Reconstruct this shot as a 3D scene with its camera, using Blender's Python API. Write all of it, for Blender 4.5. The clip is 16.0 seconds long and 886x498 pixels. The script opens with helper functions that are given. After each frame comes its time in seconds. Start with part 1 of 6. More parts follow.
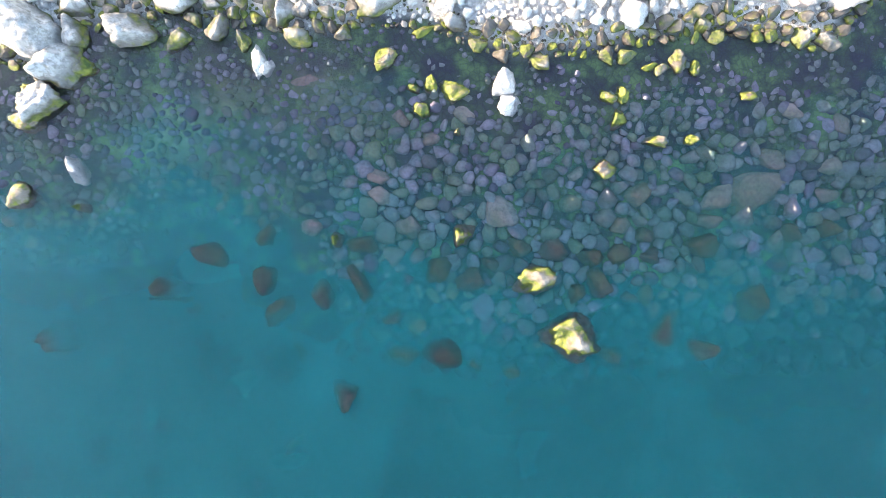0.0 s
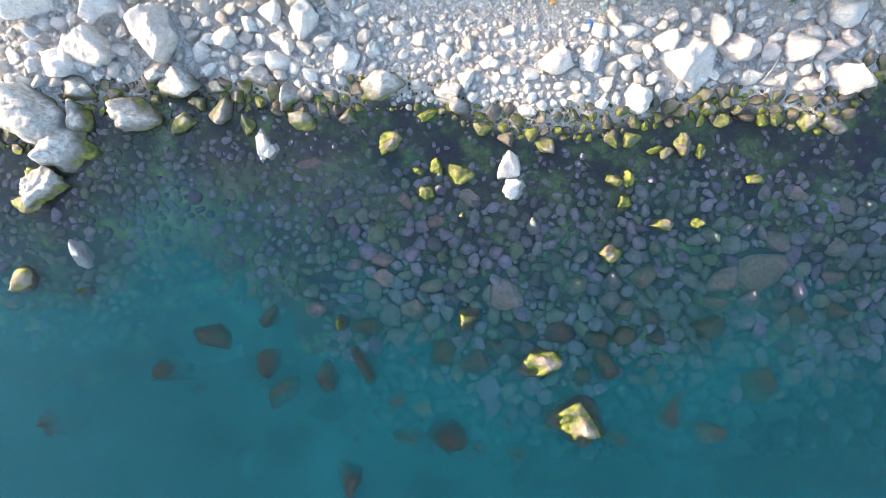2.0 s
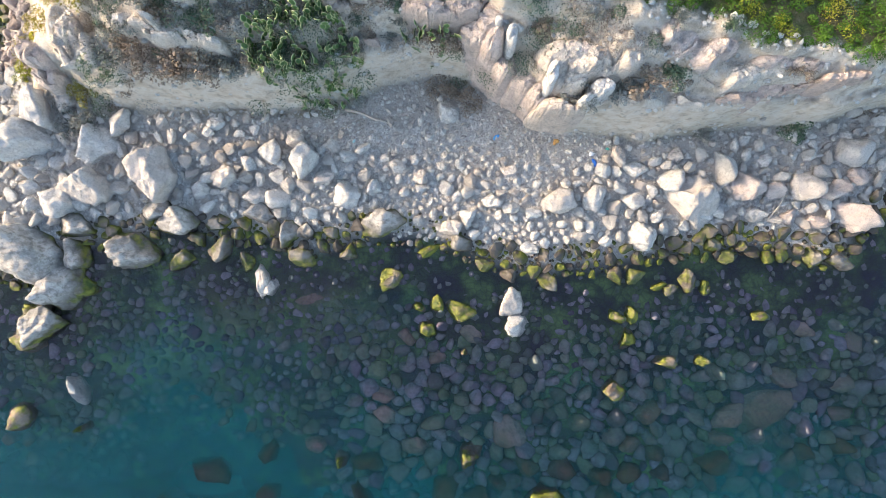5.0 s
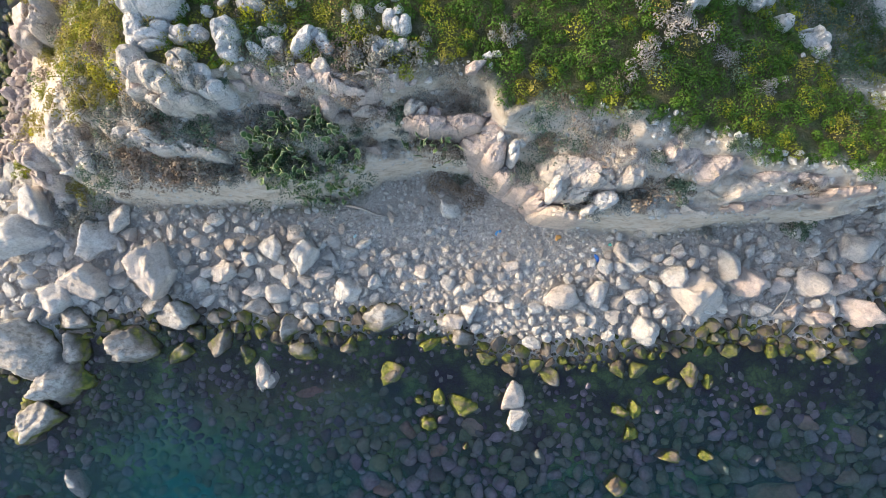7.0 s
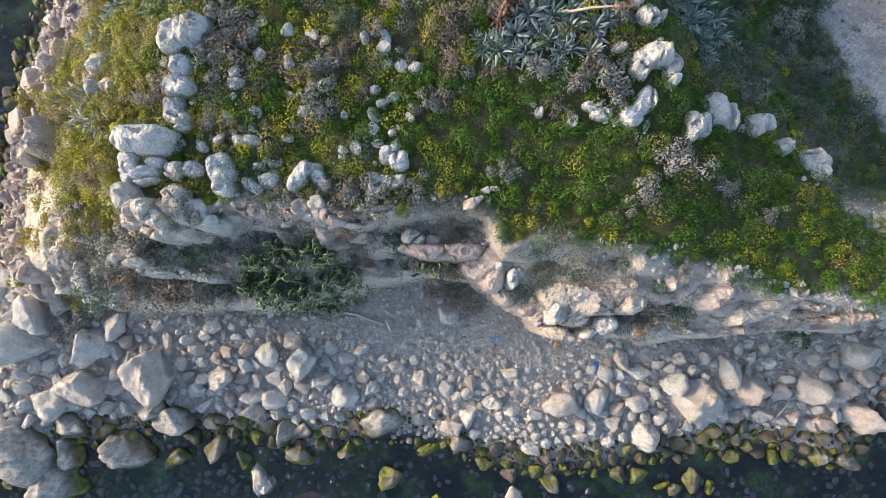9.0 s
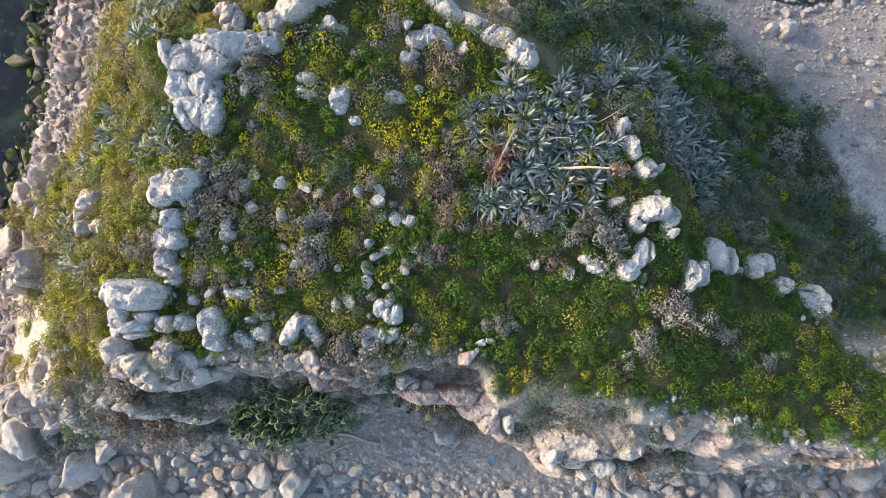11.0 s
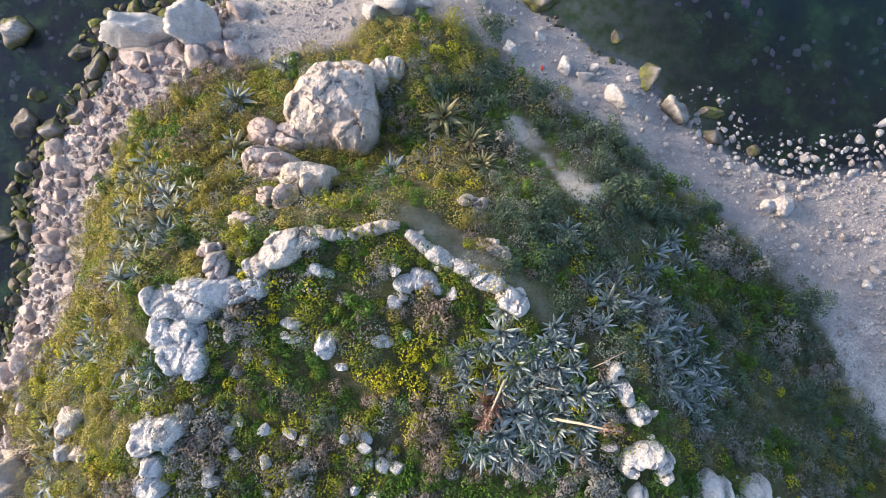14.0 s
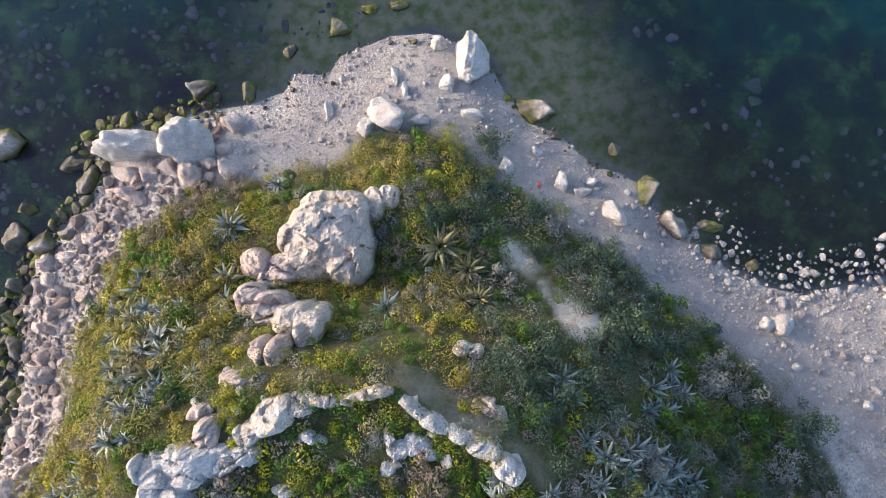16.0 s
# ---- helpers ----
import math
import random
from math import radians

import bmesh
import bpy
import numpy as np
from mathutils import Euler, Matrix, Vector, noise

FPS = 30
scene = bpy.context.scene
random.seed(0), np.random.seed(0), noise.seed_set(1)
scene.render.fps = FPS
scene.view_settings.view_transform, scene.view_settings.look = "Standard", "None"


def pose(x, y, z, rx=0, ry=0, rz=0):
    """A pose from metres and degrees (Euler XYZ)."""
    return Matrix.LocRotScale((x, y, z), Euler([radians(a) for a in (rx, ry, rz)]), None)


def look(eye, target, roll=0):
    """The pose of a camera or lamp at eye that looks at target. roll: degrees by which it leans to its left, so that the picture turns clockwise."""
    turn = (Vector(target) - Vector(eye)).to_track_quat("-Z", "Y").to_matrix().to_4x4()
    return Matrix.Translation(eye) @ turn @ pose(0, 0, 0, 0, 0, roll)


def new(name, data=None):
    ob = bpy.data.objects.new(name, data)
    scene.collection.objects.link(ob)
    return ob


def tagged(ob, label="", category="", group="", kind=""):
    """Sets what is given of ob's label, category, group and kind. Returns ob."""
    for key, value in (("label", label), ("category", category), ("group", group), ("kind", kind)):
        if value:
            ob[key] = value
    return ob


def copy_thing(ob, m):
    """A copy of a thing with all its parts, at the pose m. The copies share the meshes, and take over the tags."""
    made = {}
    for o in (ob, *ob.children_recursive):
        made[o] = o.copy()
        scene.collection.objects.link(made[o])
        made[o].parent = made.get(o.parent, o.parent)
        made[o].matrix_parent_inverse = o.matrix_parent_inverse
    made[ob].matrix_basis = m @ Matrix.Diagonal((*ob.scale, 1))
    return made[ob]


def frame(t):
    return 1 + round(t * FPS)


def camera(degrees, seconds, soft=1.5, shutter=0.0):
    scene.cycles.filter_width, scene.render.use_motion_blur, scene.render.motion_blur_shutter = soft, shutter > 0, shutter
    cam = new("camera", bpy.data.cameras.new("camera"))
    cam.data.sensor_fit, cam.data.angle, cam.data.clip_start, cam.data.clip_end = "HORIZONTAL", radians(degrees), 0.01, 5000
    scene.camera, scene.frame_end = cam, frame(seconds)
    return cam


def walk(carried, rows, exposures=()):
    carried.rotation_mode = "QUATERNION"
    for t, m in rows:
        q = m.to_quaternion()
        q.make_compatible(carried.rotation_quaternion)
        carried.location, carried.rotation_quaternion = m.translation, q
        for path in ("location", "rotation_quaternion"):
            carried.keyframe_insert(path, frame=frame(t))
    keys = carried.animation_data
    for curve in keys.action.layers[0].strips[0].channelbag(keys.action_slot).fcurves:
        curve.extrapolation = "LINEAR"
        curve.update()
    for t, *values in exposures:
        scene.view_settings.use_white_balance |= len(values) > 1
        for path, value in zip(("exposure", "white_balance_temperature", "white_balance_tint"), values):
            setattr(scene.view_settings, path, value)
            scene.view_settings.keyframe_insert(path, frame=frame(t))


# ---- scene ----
cam = camera(76.88, 16.0, soft=0.55)
PATH = [
    (0.0, -0.087, 0.029, 32.884, 0.748, -0.014, -0.402),
    (0.5, -0.207, 1.096, 32.885, 0.885, -0.071, -0.445),
    (1.0, -0.301, 2.215, 32.874, 1.059, -0.107, -0.431),
    (1.5, -0.345, 3.388, 32.824, 1.236, -0.084, -0.446),
    (2.0, -0.368, 4.635, 32.822, 1.341, -0.050, -0.454),
    (2.5, -0.395, 5.985, 32.800, 1.344, -0.044, -0.450),
    (3.0, -0.354, 7.347, 32.776, 1.301, 0.051, -0.478),
    (3.5, -0.308, 8.707, 32.765, 1.307, 0.109, -0.458),
    (4.0, -0.309, 9.992, 32.737, 1.379, 0.062, -0.454),
    (6.5, -0.369, 16.562, 32.611, 1.636, 0.060, -0.424),
    (7.0, -0.360, 17.893, 32.611, 1.698, 0.085, -0.424),
    (7.5, -0.344, 19.243, 32.585, 1.782, 0.089, -0.432),
    (8.0, -0.302, 20.655, 32.567, 1.881, 0.124, -0.415),
    (10.5, -0.034, 28.353, 32.500, 2.478, 0.071, -0.413),
    (11.0, 0.016, 30.024, 32.470, 2.499, -0.009, -0.398),
    (11.5, 0.065, 31.762, 32.446, 2.461, -0.111, -0.413),
    (12.0, 0.139, 33.446, 32.438, 2.525, -0.109, -0.369),
    (12.5, 0.227, 35.059, 32.416, 2.698, -0.099, -0.353),
    (13.0, 0.320, 36.695, 32.402, 2.762, -0.066, -0.386),
    (13.5, 0.396, 38.307, 32.405, 2.881, -0.109, -0.346),
    (14.0, 0.500, 39.992, 32.394, 2.958, -0.150, -0.369),
    (14.5, 0.610, 41.637, 32.377, 3.091, -0.166, -0.392),
    (15.0, 0.668, 43.219, 32.384, 3.251, -0.210, -0.372),
    (15.5, 0.688, 44.817, 32.362, 3.396, -0.233, -0.376),
    (16.0, 0.708, 46.392, 32.363, 3.513, -0.264, -0.371),
]
EXPOSURES = [(0.0, 2.4, 6500, 9), (1.5, 2.05, 6500, 9), (3.5, 1.5, 6600, 10), (6.5, 1.0, 6550, 10), (8.0, 0.78, 6400, 10), (10.5, 0.68, 6350, 11),
             (12.5, 0.96, 6300, 15), (16.0, 0.74, 6100, 16)]
walk(cam, [(t, pose(x, y, z, rx, ry, rz)) for t, x, y, z, rx, ry, rz in PATH], EXPOSURES)

# ---- light: a low hazy sun from the west and the open sky ----
SUN_WAY = Vector((-0.965, 0.26, 0.0)).normalized()
SUN_HEIGHT = radians(18)
world = bpy.data.worlds.new("sky")
scene.world = world
world.use_nodes = True
sky = world.node_tree.nodes.new("ShaderNodeTexSky")
sky.sky_type, sky.sun_disc = "NISHITA", False
sky.sun_elevation, sky.sun_rotation = SUN_HEIGHT, math.atan2(SUN_WAY.x, SUN_WAY.y) % (2 * math.pi)
sky.dust_density, sky.air_density = 2.0, 1.0
world.node_tree.links.new(sky.outputs[0], world.node_tree.nodes["Background"].inputs[0])
world.node_tree.nodes["Background"].inputs[1].default_value = 0.2
sun = new("sun", bpy.data.lights.new("sun", "SUN"))
sun.data.energy, sun.data.angle, sun.data.color = 2.5, radians(11), (1.0, 0.78, 0.55)
sun_from = SUN_WAY * math.cos(SUN_HEIGHT) + Vector((0, 0, math.sin(SUN_HEIGHT)))
sun.matrix_world = look(sun_from * 200, (0, 0, 0))


# ---- materials ----
class Paint:
    """A node material and short ways to add nodes to it."""

    def __init__(self, name, rough=0.8):
        self.m = bpy.data.materials.new(name)
        self.m.use_nodes = True
        self.tree = self.m.node_tree
        self.bsdf = self.tree.nodes["Principled BSDF"]
        self.bsdf.inputs["Roughness"].default_value = rough
        self.bsdf.inputs["Specular IOR Level"].default_value = 0.3
        self.place = self.add("ShaderNodeNewGeometry").outputs["Position"]

    def add(self, kind):
        return self.tree.nodes.new(kind)

    def link(self, a, b):
        self.tree.links.new(a, b)

    def noise(self, scale, detail=4.0, rough=0.55, where=None, warp=0.0):
        n = self.add("ShaderNodeTexNoise")
        n.inputs["Scale"].default_value, n.inputs["Detail"].default_value, n.inputs["Roughness"].default_value = scale, detail, rough
        n.inputs["Distortion"].default_value = warp
        self.link(where or self.place, n.inputs["Vector"])
        return n.outputs["Fac"]

    def cells(self, scale, feature="F1", out="Distance", where=None):
        n = self.add("ShaderNodeTexVoronoi")
        n.feature = feature
        n.inputs["Scale"].default_value = scale
        self.link(where or self.place, n.inputs["Vector"])
        return n.outputs[out]

    def ramp(self, fac, *stops):
        n = self.add("ShaderNodeValToRGB")
        while len(n.color_ramp.elements) < len(stops):
            n.color_ramp.elements.new(0.5)
        for e, (at, colour) in zip(n.color_ramp.elements, stops):
            e.position = at
            e.color = (*colour, 1) if isinstance(colour, tuple) else (colour, colour, colour, 1)
        self.link(fac, n.inputs[0])
        return n.outputs[0]

    def math(self, op, a, b=None):
        n = self.add("ShaderNodeMath")
        n.operation = op
        for i, v in enumerate((a, b)):
            if isinstance(v, (int, float)):
                n.inputs[i].default_value = v
            elif v is not None:
                self.link(v, n.inputs[i])
        return n.outputs[0]

    def mix(self, fac, a, b, blend="MIX"):
        n = self.add("ShaderNodeMix")
        n.data_type, n.blend_type = "RGBA", blend
        for slot, v in ((n.inputs[0], fac), (n.inputs[6], a), (n.inputs[7], b)):
            if isinstance(v, (int, float)):
                slot.default_value = v
            elif isinstance(v, tuple):
                slot.default_value = (*v, 1)
            else:
                self.link(v, slot)
        return n.outputs[2]

    def height(self):
        n = self.add("ShaderNodeSeparateXYZ")
        self.link(self.place, n.inputs[0])
        return n.outputs[2]

    def bump(self, value, strength=0.5, depth=0.03, under=None):
        n = self.add("ShaderNodeBump")
        n.inputs["Strength"].default_value, n.inputs["Distance"].default_value = strength, depth
        self.link(value, n.inputs["Height"])
        if under:
            self.link(under, n.inputs["Normal"])
        self.link(n.outputs[0], self.bsdf.inputs["Normal"])
        return n.outputs[0]

    def colour(self, c):
        self.link(c, self.bsdf.inputs["Base Color"])

    def by_object(self):
        return self.add("ShaderNodeObjectInfo").outputs["Random"]

    def by_island(self):
        return self.add("ShaderNodeNewGeometry").outputs["Random Per Island"]


def limestone(name, pale, mid, stain, island=False, lichen=0.5, tint=0.5, cracks=0.6):
    """Weathered limestone: pale faces, pitted grain, grey lichen stains."""
    p = Paint(name, 0.85)
    pick = p.by_island() if island else p.by_object()
    base = p.mix(p.ramp(p.noise(1.7, 5), (0.32, 0.0), (0.62, 1.0)), mid, pale)
    base = p.mix(p.math("MULTIPLY", p.ramp(pick, (0.45, 0.0), (0.9, 1.0)), tint), base, stain)
    base = p.mix(p.math("MULTIPLY", p.ramp(p.noise(2.4, 10, 0.75, warp=0.6), (0.52, 0.0), (0.66, 0.8)), lichen), base, tuple(v * 0.74 for v in mid))
    base = p.mix(p.math("MULTIPLY", p.ramp(p.noise(7.0, 8, 0.75), (0.53, 0.0), (0.60, 1.0)), 0.7 * lichen), base, (0.24, 0.225, 0.215))
    base = p.mix(p.ramp(p.cells(11.0), (0.05, 0.5), (0.2, 0.0)), base, (0.18, 0.16, 0.14))
    bend = p.add("ShaderNodeVectorMath")
    bend.operation = "MULTIPLY_ADD"
    swirl = p.add("ShaderNodeTexNoise")
    swirl.inputs["Scale"].default_value = 1.3
    p.link(p.place, swirl.inputs["Vector"])
    p.link(swirl.outputs["Color"], bend.inputs[0])
    bend.inputs[1].default_value = (0.9, 0.9, 0.9)
    p.link(p.place, bend.inputs[2])
    crack = p.ramp(p.cells(1.15, "DISTANCE_TO_EDGE", "Distance", bend.outputs[0]), (0.0, 1.0), (0.05, 0.0))
    crack = p.math("MULTIPLY", crack, p.ramp(p.noise(0.9, 3), (0.44, 0.0), (0.6, cracks * 0.4)))
    base = p.mix(crack, base, (0.09, 0.08, 0.07))
    base = p.mix(p.ramp(p.noise(10.0, 8, 0.8), (0.48, 0.0), (0.62, 0.3)), base, tuple(v * 0.5 for v in mid))
    p.colour(base)
    grain = p.bump(p.noise(5.5, 10, 0.8), 1.0, 0.2)
    p.bump(p.ramp(p.cells(7.0), (0.0, 0.0), (0.2, 1.0)), 0.35, 0.04, grain)
    return p.m


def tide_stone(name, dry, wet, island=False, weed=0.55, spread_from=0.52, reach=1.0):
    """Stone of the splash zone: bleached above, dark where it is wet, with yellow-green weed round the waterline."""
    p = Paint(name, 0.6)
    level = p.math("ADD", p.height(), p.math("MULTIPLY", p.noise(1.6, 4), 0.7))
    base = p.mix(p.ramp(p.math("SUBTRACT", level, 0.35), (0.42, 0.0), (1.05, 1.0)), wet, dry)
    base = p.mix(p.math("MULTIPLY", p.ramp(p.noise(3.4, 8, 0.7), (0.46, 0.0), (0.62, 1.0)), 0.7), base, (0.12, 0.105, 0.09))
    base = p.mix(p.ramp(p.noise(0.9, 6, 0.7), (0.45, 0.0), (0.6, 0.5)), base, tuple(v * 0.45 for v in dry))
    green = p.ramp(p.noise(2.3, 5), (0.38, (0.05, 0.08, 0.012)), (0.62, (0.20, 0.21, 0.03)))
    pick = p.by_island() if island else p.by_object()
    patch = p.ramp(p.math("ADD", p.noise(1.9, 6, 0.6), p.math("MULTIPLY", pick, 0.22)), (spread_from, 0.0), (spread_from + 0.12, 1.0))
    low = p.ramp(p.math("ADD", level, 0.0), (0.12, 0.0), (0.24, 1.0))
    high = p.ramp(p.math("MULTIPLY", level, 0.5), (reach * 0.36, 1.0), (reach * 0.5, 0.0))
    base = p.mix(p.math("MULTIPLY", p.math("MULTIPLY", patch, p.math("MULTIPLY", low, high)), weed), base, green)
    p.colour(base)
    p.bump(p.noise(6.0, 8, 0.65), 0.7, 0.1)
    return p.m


def sunk_stone(name, a, b, c, island=False):
    """Stones under water, with red and brown crusts and a film of green."""
    p = Paint(name, 0.9)
    pick = p.by_island() if island else p.by_object()
    base = p.ramp(pick, (0.0, a), (0.5, b), (1.0, c))
    base = p.mix(p.ramp(p.noise(0.35, 4), (0.40, 0.0), (0.62, 0.65)), base, (0.12, 0.185, 0.10))
    base = p.mix(p.ramp(p.noise(4.0, 7, 0.7), (0.42, 0.0), (0.7, 0.45)), base, (0.05, 0.045, 0.05))
    p.colour(base)
    p.bump(p.noise(7.0, 6), 0.6, 0.08)
    return p.m


def foliage(name, dark, light, extra=None, rough=0.6, single=False):
    """Leaves that vary one by one and from bush to bush."""
    p = Paint(name, rough)
    leaf = p.by_object() if single else p.by_island()
    patch = p.ramp(p.noise(1.3, 5, 0.6), (0.34, 0.0), (0.66, 1.0))
    base = p.mix(leaf if single else p.math("ADD", p.math("MULTIPLY", leaf, 0.3), p.math("MULTIPLY", patch, 0.6)), dark, light)
    base = p.mix(p.ramp(p.noise(0.55, 4), (0.36, 0.0), (0.68, 0.35 if single else 0.7)), base, extra or light)
    if not single:
        base = p.mix(p.ramp(p.noise(4.5, 4, 0.7), (0.40, 0.35), (0.58, 0.0)), base, tuple(v * 0.5 for v in dark))
    p.colour(base)
    thin = p.add("ShaderNodeBsdfTranslucent")
    p.link(base, thin.inputs["Color"])
    join = p.add("ShaderNodeMixShader")
    join.inputs[0].default_value = 0.15
    p.link(p.bsdf.outputs[0], join.inputs[1])
    p.link(thin.outputs[0], join.inputs[2])
    p.link(join.outputs[0], p.tree.nodes["Material Output"].inputs["Surface"])
    return p.m


def plain(name, colour, rough=0.6, vary=0.3, size=6.0):
    p = Paint(name, rough)
    p.colour(p.mix(p.math("MULTIPLY", p.noise(size, 5), vary), colour, tuple(v * 0.35 for v in colour)))
    p.bump(p.noise(size * 3, 5), 0.4, 0.02)
    return p.m


STONE_PALE = limestone("pale_limestone", (0.84, 0.82, 0.78), (0.68, 0.65, 0.61), (0.68, 0.56, 0.48), tint=0.45)
STONE_WHITE = limestone("bleached_limestone", (0.90, 0.89, 0.875), (0.76, 0.75, 0.73), (0.76, 0.70, 0.63), lichen=0.5, tint=0.3, cracks=0.9)
STONE_WARM = limestone("warm_limestone", (0.84, 0.73, 0.67), (0.66, 0.55, 0.49), (0.62, 0.48, 0.41), tint=0.5)
STONE_CREAM = limestone("cream_limestone", (0.88, 0.82, 0.74), (0.70, 0.62, 0.54), (0.66, 0.52, 0.44), tint=0.4, cracks=0.9)
STONE_COBBLE = limestone("cobble_stone", (0.79, 0.765, 0.72), (0.63, 0.605, 0.565), (0.46, 0.41, 0.365), island=True, lichen=0.35, tint=0.85, cracks=0.3)
STONE_COBBLE_ONE = limestone("loose_cobble_stone", (0.79, 0.765, 0.72), (0.63, 0.605, 0.565), (0.46, 0.41, 0.365), lichen=0.35, tint=0.85, cracks=0.3)
STONE_RUBBLE = limestone("bleached_rubble", (0.86, 0.85, 0.83), (0.68, 0.67, 0.63), (0.60, 0.54, 0.47), island=True, lichen=0.5, tint=0.5, cracks=0.2)
# cobble stone toned greyer, to lower the brightness of the point's strand
STONE_CHIP = limestone("grey_stone_chips", (0.66, 0.64, 0.62), (0.50, 0.48, 0.47), (0.34, 0.30, 0.28), island=True, lichen=0.3, tint=0.8, cracks=0.2)
STONE_PINK = limestone("pinkish_cobble", (0.68, 0.59, 0.55), (0.52, 0.43, 0.40), (0.24, 0.18, 0.15), island=True, lichen=0.35, tint=0.8)
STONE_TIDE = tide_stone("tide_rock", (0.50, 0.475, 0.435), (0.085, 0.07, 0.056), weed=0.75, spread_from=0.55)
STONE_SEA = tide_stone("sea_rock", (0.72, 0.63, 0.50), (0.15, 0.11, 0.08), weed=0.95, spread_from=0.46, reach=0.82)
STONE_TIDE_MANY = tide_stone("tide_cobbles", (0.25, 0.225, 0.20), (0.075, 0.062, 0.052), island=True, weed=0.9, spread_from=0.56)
STONE_SUNK = sunk_stone("sunken_boulder", (0.34, 0.22, 0.19), (0.47, 0.34, 0.30), (0.30, 0.22, 0.16))
STONE_SUNK_DARK = sunk_stone("dark_sunken_boulder", (0.10, 0.075, 0.055), (0.19, 0.14, 0.11), (0.12, 0.10, 0.06))
STONE_SUNK_MANY = sunk_stone("sunken_cobbles", (0.14, 0.115, 0.155), (0.40, 0.33, 0.39), (0.23, 0.27, 0.18), island=True)
LEAF_GREEN = foliage("green_leaves", (0.04, 0.10, 0.01), (0.14, 0.27, 0.025), (0.10, 0.20, 0.02))
LEAF_LIME = foliage("yellow_green_leaves", (0.15, 0.20, 0.018), (0.44, 0.45, 0.035), (0.35, 0.36, 0.03))
LEAF_OLIVE = foliage("olive_leaves", (0.16, 0.15, 0.03), (0.52, 0.45, 0.09), (0.42, 0.35, 0.08))
LEAF_GREY = foliage("grey_green_leaves", (0.15, 0.165, 0.14), (0.40, 0.41, 0.37), (0.31, 0.305, 0.275))
LEAF_PALE = foliage("pale_grey_twigs", (0.24, 0.23, 0.21), (0.50, 0.48, 0.45), (0.42, 0.40, 0.37))
LEAF_DRY = foliage("dry_twigs", (0.18, 0.14, 0.105), (0.42, 0.35, 0.275), (0.32, 0.25, 0.195))
LEAF_DARK = foliage("dark_green_leaves", (0.04, 0.08, 0.04), (0.16, 0.235, 0.14), (0.13, 0.185, 0.13))
PETAL = foliage("yellow_flowers", (0.52, 0.46, 0.01), (0.78, 0.72, 0.02), (0.6, 0.54, 0.02))
AGAVE = foliage("agave_leaf", (0.15, 0.21, 0.19), (0.56, 0.62, 0.59), (0.36, 0.43, 0.42), 0.45, True)
AGAVE_DULL = foliage("agave_leaf_dull", (0.16, 0.19, 0.09), (0.46, 0.44, 0.24), (0.36, 0.28, 0.14), 0.5, True)
AGAVE_DEAD = foliage("dead_agave_leaf", (0.25, 0.13, 0.09), (0.48, 0.30, 0.22), (0.36, 0.22, 0.15))


def pear_paint():
    """A dull green pad with a paler margin."""
    p = Paint("prickly_pear_pad", 0.5)
    where = p.add("ShaderNodeTexCoord")
    shift = p.add("ShaderNodeVectorMath")
    shift.operation = "SUBTRACT"
    shift.inputs[1].default_value = (0.5, 0.5, 0.5)
    p.link(where.outputs["Generated"], shift.inputs[0])
    flat = p.add("ShaderNodeVectorMath")
    flat.operation = "MULTIPLY"
    flat.inputs[1].default_value = (2.0, 0.0, 2.0)
    p.link(shift.outputs[0], flat.inputs[0])
    far = p.add("ShaderNodeVectorMath")
    far.operation = "LENGTH"
    p.link(flat.outputs[0], far.inputs[0])
    base = p.mix(p.by_object(), (0.05, 0.11, 0.035), (0.12, 0.20, 0.07))
    p.colour(p.mix(p.ramp(far.outputs["Value"], (0.74, 0.0), (0.9, 1.0)), base, (0.50, 0.53, 0.30)))
    return p.m


PEAR = pear_paint()
BARK = plain("grey_twig", (0.20, 0.16, 0.12))
DRIFT = plain("bleached_wood", (0.52, 0.47, 0.40))
STALK = plain("dry_stalk", (0.58, 0.47, 0.33))


